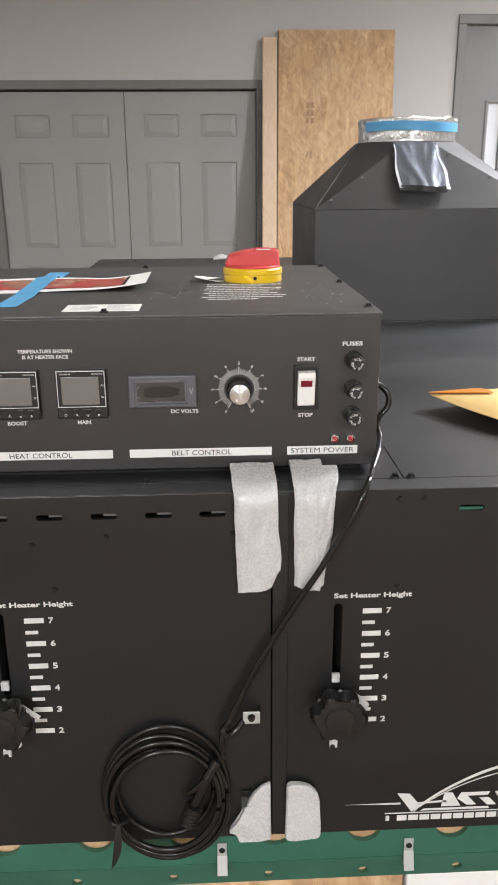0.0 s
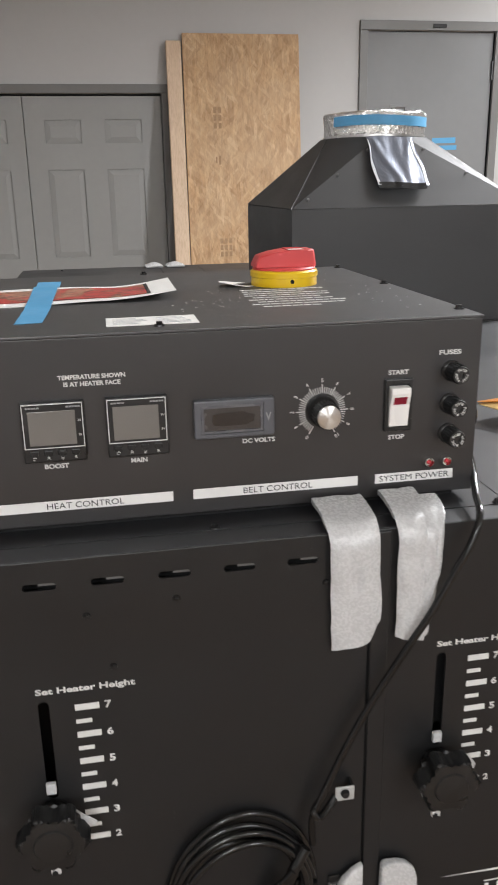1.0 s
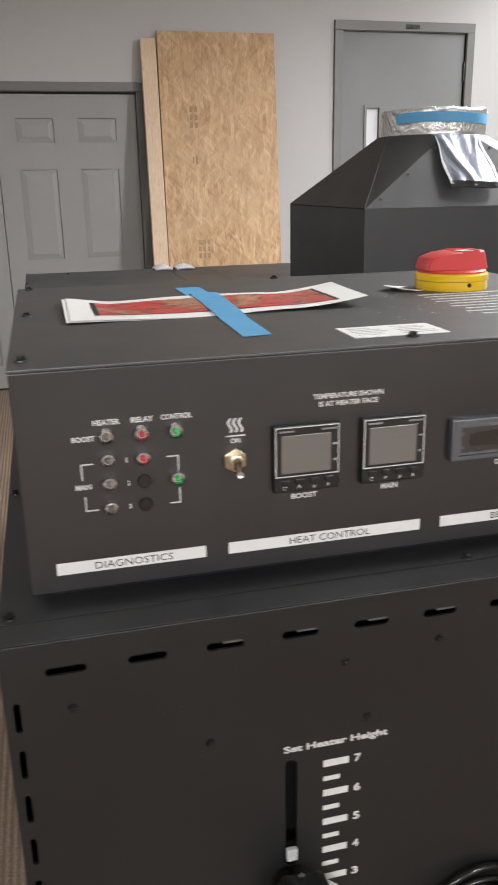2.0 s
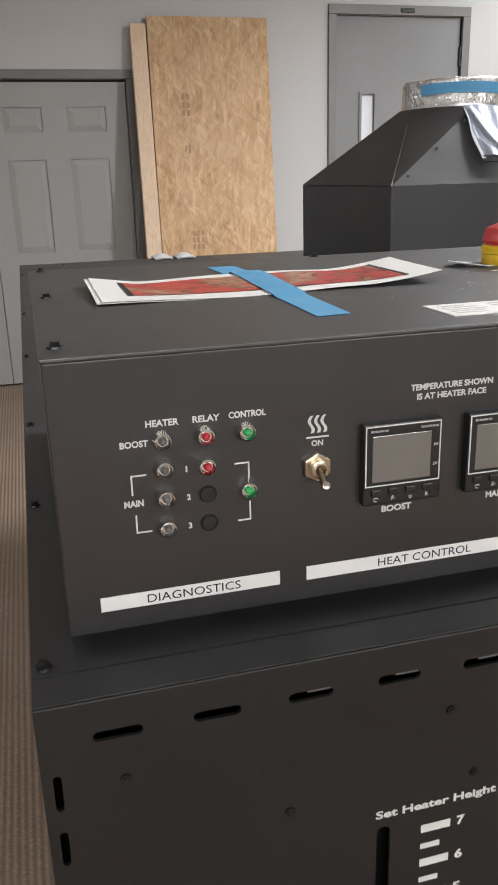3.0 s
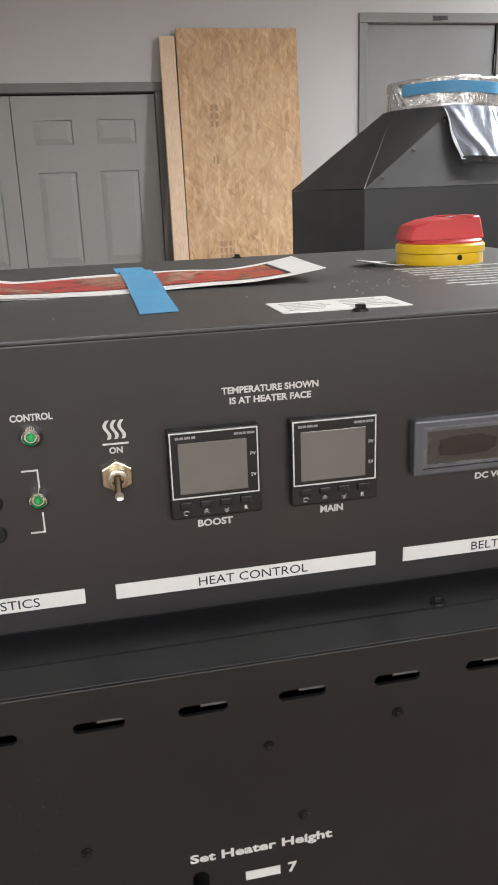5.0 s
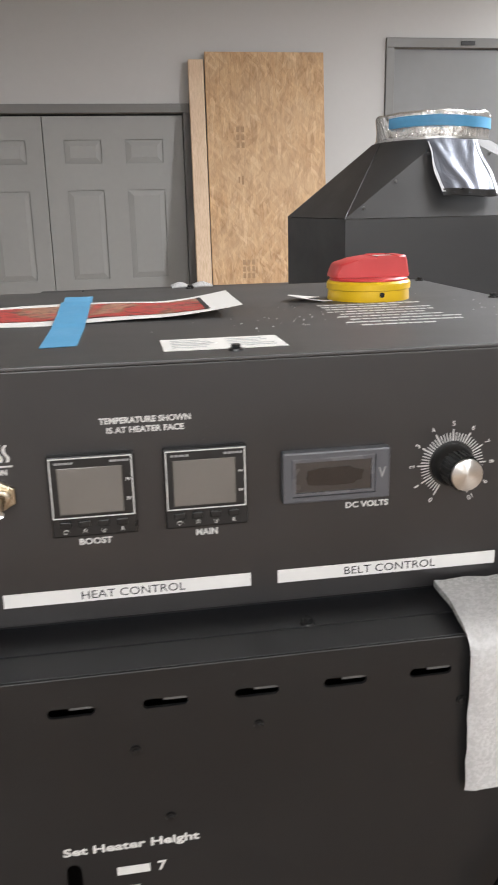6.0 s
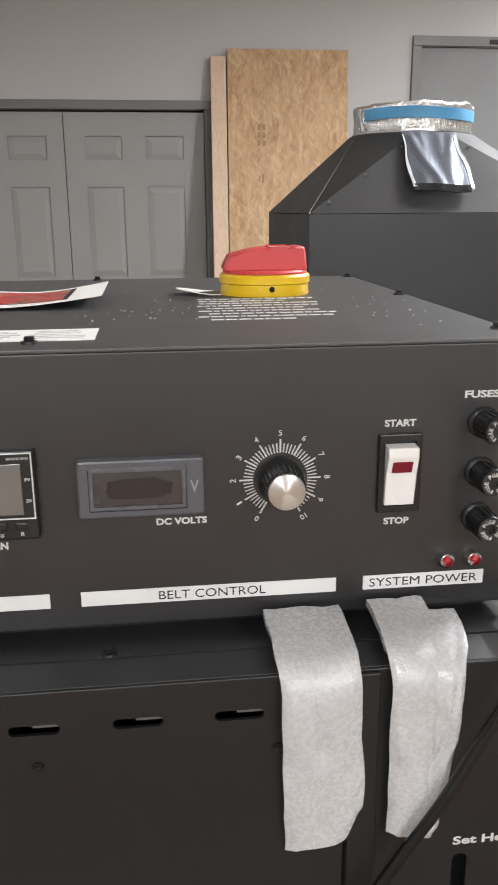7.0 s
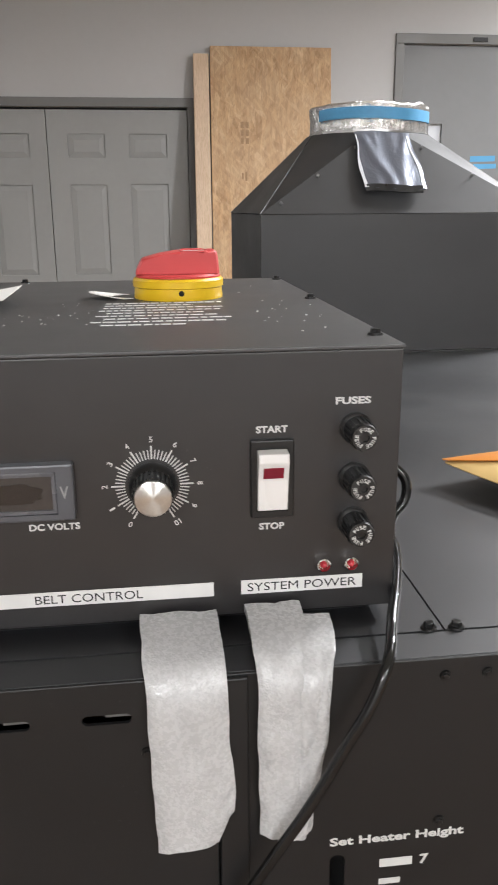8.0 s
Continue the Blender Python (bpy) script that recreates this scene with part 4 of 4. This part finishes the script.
def controller(x0):
    """A square panel controller: bezel, white outline, screen, four keys."""
    y = PY - 0.0055
    p = part("temperature_controller", box(x0, x0 + 0.0462, y, PY + 0.001, 1.0872, 1.1335, 0.0009), BLACK, cb, "square black temperature controller with grey screen")
    X0, X1, Z0, Z1, w = x0 + 0.0010, x0 + 0.0452, 1.0982, 1.1326, 0.00065
    for a in ((X0, X1, Z1 - w, Z1), (X0, X1, Z0, Z0 + w), (X0, X0 + w, Z0 + w, Z1 - w), (X1 - w, X1, Z0 + w, Z1 - w)):
        part("outline", box(a[0], a[1], y - 0.0003, y + 0.0002, a[2], a[3]), INK, p)
    part("screen", box(x0 + 0.0050, x0 + 0.0395, y - 0.0004, y + 0.0002, 1.1005, 1.1270, 0.0003), SCREEN, p, "dull grey blank screen")
    bars([(x0 + 0.0040 + a, x0 + 0.0040 + b, 1.1291, 1.1303) for a, b in ((0, 0.0018), (0.0023, 0.0041), (0.0046, 0.0075), (0.0080, 0.0100), (0.0292, 0.0312), (0.0316, 0.0334), (0.0338, 0.0352), (0.0357, 0.0376), (0.0380, 0.0395))], GREYINK, p, y=y)
    letters("PV", x0 + 0.0412, x0 + 0.0439, 1.1178, 1.1196, y, INK, p, 0.01)
    letters("SV", x0 + 0.0412, x0 + 0.0439, 1.1068, 1.1086, y, INK, p, 0.01)
    for i in range(4):
        kx = x0 + 0.0075 + 0.0102 * i
        part("key", box(kx - 0.003, kx + 0.003, y - 0.0012, y + 0.0005, 1.0928, 1.0966, 0.0006), BLACK, p)
        if i == 3:
            letters("R", kx - 0.0009, kx + 0.0009, 1.0892, 1.0914, y, INK, p, 0.01)
        elif i == 0:
            part("key_sign", sheet(lambda u, v: (kx + 0.0015 * math.cos(5 * u), y - 0.0002, 1.0903 + 0.0011 * math.sin(5 * u) + 0.0004 * v), 10, 1, 0.0002), INK, p)
        else:
            d = 1 if i == 1 else -1
            for k in (0, 1):
                zz = 1.0898 + 0.0011 * k
                part("key_sign", prism([(kx - 0.0014, zz - d * 0.0004), (kx, zz + d * 0.0006), (kx + 0.0014, zz - d * 0.0004), (kx, zz + d * 0.0011)], "y", y - 0.0003, y + 0.0001), INK, p)
    return p


controller(-0.2047)
controller(-0.1427)

# volt meter
vm = part("volt_meter", carve(box(-0.0765, -0.0135, PY - 0.006, PY + 0.001, 1.0963, 1.1267, 0.0012), box(-0.0712, -0.0222, PY - 0.01, PY - 0.0042, 1.1000, 1.1228)), METERGREY, cb, "grey framed digital volt meter with blank window")
part("window_frame", carve(box(-0.0710, -0.0224, PY - 0.0054, PY - 0.0036, 1.1002, 1.1226, 0.0003), box(-0.0688, -0.0245, PY - 0.01, PY - 0.0041, 1.1022, 1.1204)), METERLIP, vm, "paler lip round the window")
part("window", box(-0.0687, -0.0246, PY - 0.0046, PY - 0.0040, 1.1023, 1.1203), METERWIN, vm, "glossy dark window, film glare put in its colour")
patch = []
for i in range(40):
    a = 2 * math.pi * i / 40
    k = 1 + 0.22 * noise.noise((2.2 * math.cos(a), 2.2 * math.sin(a), 3.0))
    patch.append((-0.0465 + 0.0165 * k * math.copysign(abs(math.cos(a)) ** 0.6, math.cos(a)), 1.1112 + 0.0054 * k * math.copysign(abs(math.sin(a)) ** 0.7, math.sin(a))))
part("film_bubble", prism(patch, "y", PY - 0.0049, PY - 0.0045), FILMBUB, vm, "wetted film patch, drawn darker where glare is missing")
letters("V", -0.0206, -0.0162, 1.1085, 1.1150, PY - 0.006, GREYINK, vm, 0.02)

# speed dial
KX, KZ = 0.0262, 1.1115
for i in range(51):
    a = radians(150 - 6 * i + 90)
    major = i % 5 == 0
    r0, r1, w = 0.0142, (0.0213 if major else 0.0192), (0.00042 if major else 0.00028)
    c, s = math.cos(a), math.sin(a)
    pts = [(KX + r * c - k * s, KZ + r * s + k * c) for r, k in ((r0, -w), (r1, -w), (r1, w), (r0, w))]
    part("dial_mark", prism(pts, "y", PY - 0.0003, PY + 0.0002), INK, cb)
for i in range(11):
    a = 150 - 30 * i
    h = 0.0030
    w = 0.0034 if i == 10 else (0.0010 if i == 1 else 0.0019)
    m = pose(KX, PY - 0.0002, KZ, 90) @ pose(0, 0, 0, 0, 0, a) @ pose(-w / 2, 0.0232, 0)
    letters(str(i), 0, w, 0, h, 0, INK, cb, 0.01, "dial_figure", m)
dial = part("control_knob", lathe((KX, PY, KZ), ((0.0125, 0), (0.0125, 0.004), (0.0112, 0.006), (0.0098, 0.0075), (0.0096, 0.0205))), BLACK, cb, "black speed knob with brushed metal face", smooth=True)
part("knob_face", lathe((KX, PY - 0.0203, KZ), ((0.0095, 0), (0.0093, 0.0014), (0.0084, 0.0019), (0, 0.0017))), SPUN, dial, "brushed aluminium disc", smooth=True)
for i in range(24):
    a = 2 * math.pi * i / 24
    part("rib", box(-0.0006, 0.0006, 0, 0.012, -0.0003, 0.0008), BLACK, dial).matrix_basis = pose(KX + 0.0097 * math.cos(a), PY - 0.0195, KZ + 0.0097 * math.sin(a), 0, 90 - math.degrees(a), 0)

# rocker switch
rk = part("rocker_switch", carve(box(0.0775, 0.1005, PY - 0.0030, PY + 0.001, 1.0908, 1.1338, 0.0008), box(0.0806, 0.0974, PY - 0.01, PY - 0.0005, 1.0945, 1.1300)), BLACK, cb, "white rocker switch in black frame")
prof = [(PY - 0.0005, 1.0948), (PY - 0.0036, 1.0950), (PY - 0.0050, 1.1125), (PY - 0.0092, 1.1232), (PY - 0.0088, 1.1278), (PY - 0.0005, 1.1284)]
part("rocker", prism(prof, "x", 0.0809, 0.0971, 0.0007), WHITEP, rk, "white rocker", smooth=False)
lens = box(0.0836, 0.0944, -0.0004, 0.0008, -0.0035, 0.0033, 0.0003)
ang = math.atan2(0.0042, 0.0115)
lens.transform(Matrix.Translation((0, PY - 0.0069, 1.1172)) @ Matrix.Rotation(ang, 4, "X"))
part("red_window", lens, WINELENS, rk, "dark red lens window")

# fuse holders
for z in (1.1380, 1.1107, 1.0852):
    x = 0.1335
    fu = part("fuse_holder", lathe((x, PY, z), ((0.0086, 0), (0.0086, 0.0020), (0.0078, 0.0028), (0.0071, 0.0032), (0.0071, 0.0185), (0.0067, 0.0198), (0.0022, 0.0198), (0.0022, 0.0188), (0, 0.0188))), BLACK, cb, "black screw-cap fuse holder", smooth=True)
    part("cap_face", lathe((x, PY - 0.0197, z), ((0.0066, 0), (0.0066, 0.0004), (0.0025, 0.0004), (0.0025, 0))), CAPGREY, fu, "smoky grey cap face")
    for k in range(3):
        for n, ch in enumerate("FUSE"):
            a = 120 * k + 36 - 24 * n + z * 4000
            m = pose(x, PY - 0.0203, z, 90) @ pose(0, 0, 0, 0, 0, a) @ pose(-0.0007, 0.0035, 0)
            letters(ch, 0, 0.0014, 0, 0.0020, 0, INK, fu, 0.01, "cap_letter", m)
    for k in range(18):
        a = 2 * math.pi * k / 18
        part("rib", box(-0.0005, 0.0005, 0, 0.012, -0.0003, 0.0006), BLACK, fu).matrix_basis = pose(x + 0.0071 * math.cos(a), PY - 0.0175, z + 0.0071 * math.sin(a), 0, 90 - math.degrees(a), 0)

# on the box top: printed warning, paper label
W = []
rowsx = ((0.000, 0.082), (0.000, 0.060), (0.0, 0.080), (-0.002, 0.078), (0.004, 0.066), (-0.002, 0.074), (0.004, 0.081), (-0.003, 0.076), (0.004, 0.050))
random.seed(4)
for i, (a, b) in enumerate(rowsx):
    y = 0.927 - 0.0143 * i
    x = a - 0.003 - 0.0003 * i
    half = 0.0024 if i == 0 else 0.0016
    while x < b:
        w = random.uniform(0.0025, 0.0085)
        W.append((x, min(b, x + w), y - half, y + half))
        x += w + random.uniform(0.0009, 0.0018)
bars(W, INK, cb, z=TOP)
lab = solo("paper_label", box(-0.1375, -0.066, 0.7455, 0.785, TOP, TOP + 0.0005), PAPER, "white printed paper label stuck on the control box", "label")
bars([(-0.132 + 0.0335 * c, -0.132 + 0.0335 * c + random.uniform(0.018, 0.029), 0.752 + 0.006 * r, 0.7535 + 0.006 * r) for c in range(2) for r in range(5)], FAINTINK, lab, z=TOP + 0.0005, name="print_line")

# ---------------------------------------------------------------- main isolator handle
IX, IY = 0.052, 0.968
iso = thing("isolator_switch", (IX, IY, TOP), "yellow and red rotary isolator handle on the box", "switch")
part("yellow_ring", lathe((IX, IY, TOP), ((0.0345, 0), (0.0348, 0.001), (0.0343, 0.0085), (0.0355, 0.0093), (0.0355, 0.0142), (0.0340, 0.0160), (0.030, 0.0165), (0, 0.0165)), "z", 48), YELLOWP, iso, smooth=True)
part("keyhole", rod((IX + 0.001, IY - 0.0344, TOP + 0.0058), 0.0021, 0.0021, 0.0012, "y", 14), DARK, iso)
part("red_base", lathe((IX, IY, TOP + 0.0163), ((0.0330, 0), (0.0330, 0.0012), (0.0315, 0.0026), (0.0, 0.0026)), "z", 48), REDP, iso, smooth=True)
hand = [(-0.0325, 0), (-0.0310, 0.005), (-0.0270, 0.0125), (-0.011, 0.0165), (0.0035, 0.0188), (0.0045, 0.0174), (0.0225, 0.0174), (0.0235, 0.0192), (0.0305, 0.0194), (0.0318, 0.0165), (0.0328, 0)]
b = prism([(IX - 0.001 + x, TOP + 0.0185 + 0.92 * z) for x, z in hand], "y", IY - 0.0235, IY + 0.0235, 0.0018)
for v in b.verts:
    k = max(0.0, (v.co.z - TOP - 0.0185) / 0.0178)
    side = max(0.0, 1 - abs(v.co.x - IX) / 0.034)
    v.co.y = IY + (v.co.y - IY) * (0.55 + 0.45 * min(1, side * 2.2)) * (1.0 - 0.22 * k) + 0.004 * k
part("grip", b, REDP, iso, smooth=True)
part("pointer_mark", box(IX + 0.005, IX + 0.0222, IY - 0.0125, IY + 0.0125, TOP + 0.0340, TOP + 0.0354, 0.0004), WHITEP, iso, "white pointer mark")


def tag(u, v):
    a = radians(150 + 70 * u)
    r = 0.038 + (0.004 + 0.013 * math.sin(math.pi * (0.15 + 0.7 * u))) * v + 0.009 * math.sin(math.pi * u)
    return (IX + r * math.cos(a) - 0.006, IY + 0.7 * r * math.sin(a) + 0.004, TOP + 0.0012 + 0.004 * v * math.sin(math.pi * u))


solo("plastic_tag", sheet(tag, 12, 4, 0.0006), PAPER, "curled white plastic tag beside the isolator", "tag", smooth=True)


# ---------------------------------------------------------------- taped print
def lift(x, y):
    """How far the print's sheet stands off the box."""
    e = max(0.0, (x + 0.134) / 0.07)
    l = max(0.0, (-0.285 - x) / 0.04)
    f = max(0.0, (y - 0.86) / 0.12)
    return 0.0012 + 0.004 * f * (0.4 + min(1, l)) + 0.0100 * e ** 1.6 * (0.75 + 0.2 * f) + 0.0010 * math.sin(30 * x + 20 * y) + 0.0003 * (y - 0.87) / 0.1 * math.sin(75 * x + 1.0)


def print_sheet(x0, x1, ya, yb, up):
    def f(u, v):
        x = x0 + (x1 - x0) * u
        y = ya(u) + (yb(u) - ya(u)) * v
        return (x, y, TOP + up + lift(x, y))
    return f


pr = thing("photo_print", (-0.19, 0.93, TOP), "white-bordered red photo print with a curled end", "print")
part("paper", sheet(print_sheet(-0.322, -0.070, lambda u: 0.874 + 0.012 * u * u + 0.0015 * math.sin(13 * u), lambda u: 0.985 - 0.004 * u + 0.002 * math.sin(17 * u), 0.0), 64, 12, 0.0003), PAPER, pr, smooth=True)
part("under_sheet", sheet(print_sheet(-0.3255, -0.200, lambda u: 0.8730 + 0.004 * u, lambda u: 0.984, -0.0009), 48, 10, 0.0003), PAPER, pr, "second sheet peeping out below", smooth=True)
part("image", sheet(print_sheet(-0.298, -0.097, lambda u: 0.898 - 0.004 * u, lambda u: 0.966, 0.0006), 40, 10, 0.0002), PHOTO, pr, "red and brown glossy image", smooth=True)
part("image_edge", sheet(print_sheet(-0.302, -0.298, lambda u: 0.896, lambda u: 0.967, 0.0006), 2, 10, 0.0002), PRINT, pr, "dark image border")
part("image_edge", sheet(print_sheet(-0.097, -0.0935, lambda u: 0.893, lambda u: 0.967, 0.0006), 2, 10, 0.0002), PRINT, pr, "dark image border")


def tape_at(u, v):
    y = 0.776 + (1.068 - 0.776) * u + 0.003 * v * (1 - u)
    x = -0.2085 + 0.0215 * v + 0.004 * u * v + 0.006 * math.sin(math.pi * u) * 0.3
    on = 1 if 0.872 < y < 0.988 else max(0, 1 - min(abs(y - 0.872), abs(y - 0.988)) / 0.012)
    return (x, y, TOP + 0.0006 + on * (lift(x, min(max(y, 0.874), 0.985)) + 0.0008))


solo("tape_strip", sheet(tape_at, 60, 4, 0.0003), BLUETAPE, "strip of blue painter's tape across the print", "tape", smooth=True)


# ---------------------------------------------------------------- white foam wraps
def over_front(x0, x1, z_end, skew, seed, topy, lift0=0.0, taper=0.0, notch=0.0):
    """A foam strip that comes out below the control box, bends over the edge and hangs down the front."""
    def f(u, v):
        L = u * (topy - BY + BT + 0.010 - z_end)
        w = x0 + (x1 - x0) * v + 0.0019 * noise.noise((seed, 6 * u, 1.5 * v)) + 0.0045 * u - 0.002 - taper * u * (0.3 + 0.7 * v)
        if L < topy - BY:
            y, z = topy - L, BT + 0.0075 + lift0 * (1 - L / (topy - BY)) + 0.002 * math.sin(math.pi * L / (topy - BY))
        else:
            d = L - (topy - BY)
            k = min(1, d / 0.025)
            y, z = BY - 0.0105 * math.sin(k * math.pi / 2) + 0.003 * max(0, d - 0.03) / 0.08, BT + 0.0075 - d * (0.55 + 0.45 * k)
        z -= skew * (v - 0.5) * u - notch * u ** 3 * min(1, max(0, (v - 0.8) / 0.16)) + 0.004 * u ** 6 * noise.noise((seed + 7, 3 * v, 0))
        y += 0.0026 * noise.noise((seed + 3, 7 * u, 3 * v)) + 0.0009 * noise.noise((seed + 9, 19 * u, 7 * v)) + 0.003 * (2 * v - 1) ** 4 * min(1, 3 * u)
        return (w, y, z)
    return sheet(f, 44, 14, 0.0042)


solo("foam_wrap", over_front(0.0185, 0.0585, 0.931, -0.005, 1, 0.716, 0.006, -0.001, 0.017), FOAM, "white foam strip draped over the cabinet edge", "foam wrap", True, "foam wraps")
fw = solo("foam_wrap", over_front(0.0750, 0.1065, 0.931, 0.006, 2, 0.716, 0.008, 0.009), FOAM, "white foam strip draped over the cabinet edge beside cord", "foam wrap", True, "foam wraps")
solo("foam_wrap", over_front(0.096, 0.1205, 0.933, -0.002, 5, 0.704, 0.006, 0.020), FOAM, "folded white foam strip draped over the edge", "foam wrap", True, "foam wraps")


def low_foam(outline, y0, seed):
    b = prism([(x, z + 0.0035) for x, z in outline], "y", y0 - 0.007, y0, 0.002)
    bmesh.ops.triangulate(b, faces=b.faces[:])
    for v in b.verts:
        if v.co.y < y0 - 0.003:
            v.co.y += 0.003 * noise.noise((v.co.x * 60, seed, v.co.z * 60))
    return b


solo("foam_wrap", low_foam([(0.009, 0.637), (0.010, 0.645), (0.0205, 0.656), (0.0265, 0.673), (0.0335, 0.688), (0.0425, 0.6975), (0.0525, 0.703), (0.0535, 0.629), (0.037, 0.626), (0.019, 0.628), (0.0175, 0.640)], BY - 0.0035, 1), FOAM, "torn white foam wrap at the cabinet foot", "foam wrap", False, "foam wraps")
solo("foam_wrap", low_foam([(0.0680, 0.631), (0.0690, 0.698), (0.0725, 0.7015), (0.084, 0.7010), (0.0935, 0.6975), (0.1005, 0.690), (0.104, 0.679), (0.1055, 0.650), (0.106, 0.632), (0.103, 0.629), (0.080, 0.627), (0.071, 0.629)], BY - 0.0045, 2), FOAM, "white foam wrap at the cabinet foot", "foam wrap", False, "foam wraps")
for x0, x1 in ((0.010, 0.0655), (0.078, 0.137)):
    solo("foam_wrap", sheet(lambda u, v: (x0 + (x1 - x0) * v, 2.80 + min(u, 0.5) * 0.15 + 0.004 * math.sin(3 * v), ZL + 0.006 + 0.010 * math.sin(math.pi * v) * math.sin(math.pi * min(1, u * 1.6)) - max(0, u - 0.5) * 0.2), 14, 8, 0.004), FOAM, "white foam wrap over the rear cabinet edge", "foam wrap", True, "foam wraps")


# ---------------------------------------------------------------- power cord
cord = thing("power_cord", (-0.05, BY, 0.69), "black power cord hung in a coil on the cabinet", "power cord")
run = [(0.150, 0.775, 1.100), (0.1655, 0.772, 1.1015), (0.1775, 0.768, 1.092), (0.1780, 0.766, 1.079), (0.1695, 0.762, 1.070), (0.1655, 0.754, 1.062), (0.1665, 0.744, 1.0545), (0.1620, 0.726, 1.0455), (0.151, 0.697, 1.038), (0.140, 0.666, 1.0325), (0.129, 0.6575, 1.012),
       (0.1165, 0.657, 0.989), (0.0985, 0.656, 0.956), (0.0785, 0.658, 0.922), (0.0560, 0.660, 0.882), (0.0330, 0.660, 0.838), (0.0120, 0.658, 0.792), (0.0035, 0.657, 0.772), (0.0045, 0.658, 0.745)]
part("lead", tube(run, 0.0031, 12, 8), GLOSSBLACK, cord, smooth=True)
random.seed(11)
LOOPS = ((-0.0555, 0.6950, 0.0640, 0.0835), (-0.0545, 0.6930, 0.0620, 0.0765), (-0.0565, 0.6950, 0.0595, 0.0710), (-0.0550, 0.6965, 0.0540, 0.0620), (-0.0560, 0.6985, 0.0500, 0.0540))
for i, (cx, cz, rx, rz) in enumerate(LOOPS):
    tilt, ph = random.uniform(-0.22, 0.22), random.uniform(0, 6)
    pts = []
    for k in range(16):
        a = 2 * math.pi * k / 16
        x, z = rx * math.cos(a), rz * math.sin(a)
        pts.append((cx + x * math.cos(tilt) - z * math.sin(tilt), BY - 0.0055 - 0.0042 * (i % 4) - 0.002 * math.sin(2 * a + ph), cz + x * math.sin(tilt) + z * math.cos(tilt)))
    part("loop", tube(pts, 0.0030, 10, 5, True), GLOSSBLACK, cord, smooth=True)
pl = part("plug", tube([(-0.0330, BY - 0.020, 0.670), (-0.0300, BY - 0.020, 0.680), (-0.0262, BY - 0.020, 0.692)], 0.0088), BLACK, cord, "black moulded plug", smooth=True)
part("plug_neck", tube([(-0.0275, BY - 0.020, 0.689), (-0.0205, BY - 0.020, 0.706), (-0.0120, BY - 0.019, 0.7265), (-0.002, BY - 0.015, 0.742)], 0.0052), GLOSSBLACK, pl, smooth=True)
part("cable_end", tube([(-0.0315, BY - 0.017, 0.7045), (-0.0230, BY - 0.021, 0.7145), (-0.0140, BY - 0.022, 0.7260)], 0.0030), GLOSSBLACK, pl, smooth=True)
for k in range(5):
    part("grip_rib", rod((0, 0, 0), 0.0096, 0.0096, 0.0014, "z", 18, 0.0004), BLACK, pl).matrix_basis = look((-0.0322 + 0.0013 * k, BY - 0.020, 0.6725 + 0.0040 * k), (-0.0235, BY - 0.020, 0.70))
part("tie_strap", sheet(lambda u, v: (-0.1045 - 0.0105 * u + (v - 0.5) * 0.0085 * math.sin(math.pi * (0.12 + 0.86 * u)) + 0.003 * math.sin(3 * u), BY - 0.020 - 0.004 * math.sin(math.pi * u), 0.672 - 0.058 * u), 14, 4, 0.0015), BLACK, cord, "dangling black tie strap", smooth=True)
part("tie_strap", tube([(-0.103, BY - 0.003, 0.672), (-0.114, BY - 0.012, 0.677), (-0.108, BY - 0.025, 0.676), (-0.095, BY - 0.012, 0.669)], 0.002, 8, 6, True), BLACK, cord, "black tie strap", smooth=True)


# ---------------------------------------------------------------- envelope on the lid
def env(u, v):
    x = 0.269 + 0.20 * u
    near, far = 0.931 - 0.23 * (1 - math.exp(-2.2 * u)), 0.937 + 0.07 * u
    y = near + (far - near) * v
    z = ZL + 0.0165 * (1 - u) ** 0.6 + 0.0015 + 0.022 * math.sin(math.pi * v) * min(1, 2.4 * u) * (1.15 - u) + 0.012 * max(0, v - 0.7) * u
    return (x, y, z)


en = thing("padded_envelope", (0.36, 0.93, ZL), "yellow padded envelope lying on the dryer lid", "envelope")
part("body", sheet(env, 22, 16, 0.0012), MANILA, en, smooth=True)
part("flap", sheet(lambda u, v: tuple(Vector(env(0.32 * u, 0.52 + 0.47 * v)) + Vector((-0.002, 0.0015, 0.0022))), 12, 8, 0.0008), ORANGE, en, "orange turned edge", smooth=True)


# ---------------------------------------------------------------- flecks on the box top
random.seed(21)
b = bmesh.new()
for i in range(90):
    if i < 55:
        x, y = random.gauss(-0.045, 0.028), random.gauss(0.885, 0.035)
    elif i < 75:
        x, y = random.gauss(0.125, 0.014), random.gauss(0.85, 0.05)
    else:
        x, y = random.uniform(-0.34, 0.14), random.uniform(0.74, 1.1)
    if not (-0.36 < x < 0.15 and 0.73 < y < 1.11) or (x < -0.036 and y > 0.872):
        continue
    r = random.uniform(0.0002, 0.0007)
    vs = [b.verts.new((x + r * random.uniform(0.5, 1.6) * math.cos(a), y + r * random.uniform(0.5, 1.3) * math.sin(a), TOP + 0.0001 + random.uniform(0.0001, 0.0006))) for a in (0.3, 1.7, 3.2, 4.6)]
    low = [b.verts.new((v.co.x, v.co.y, TOP)) for v in vs]
    b.faces.new(vs)
    for k in range(4):
        b.faces.new((vs[k], vs[(k + 1) % 4], low[(k + 1) % 4], low[k]))
solo("foam_crumbs", b, FOAM, "tiny white foam crumbs scattered on the box", "crumbs", kind="stuff")
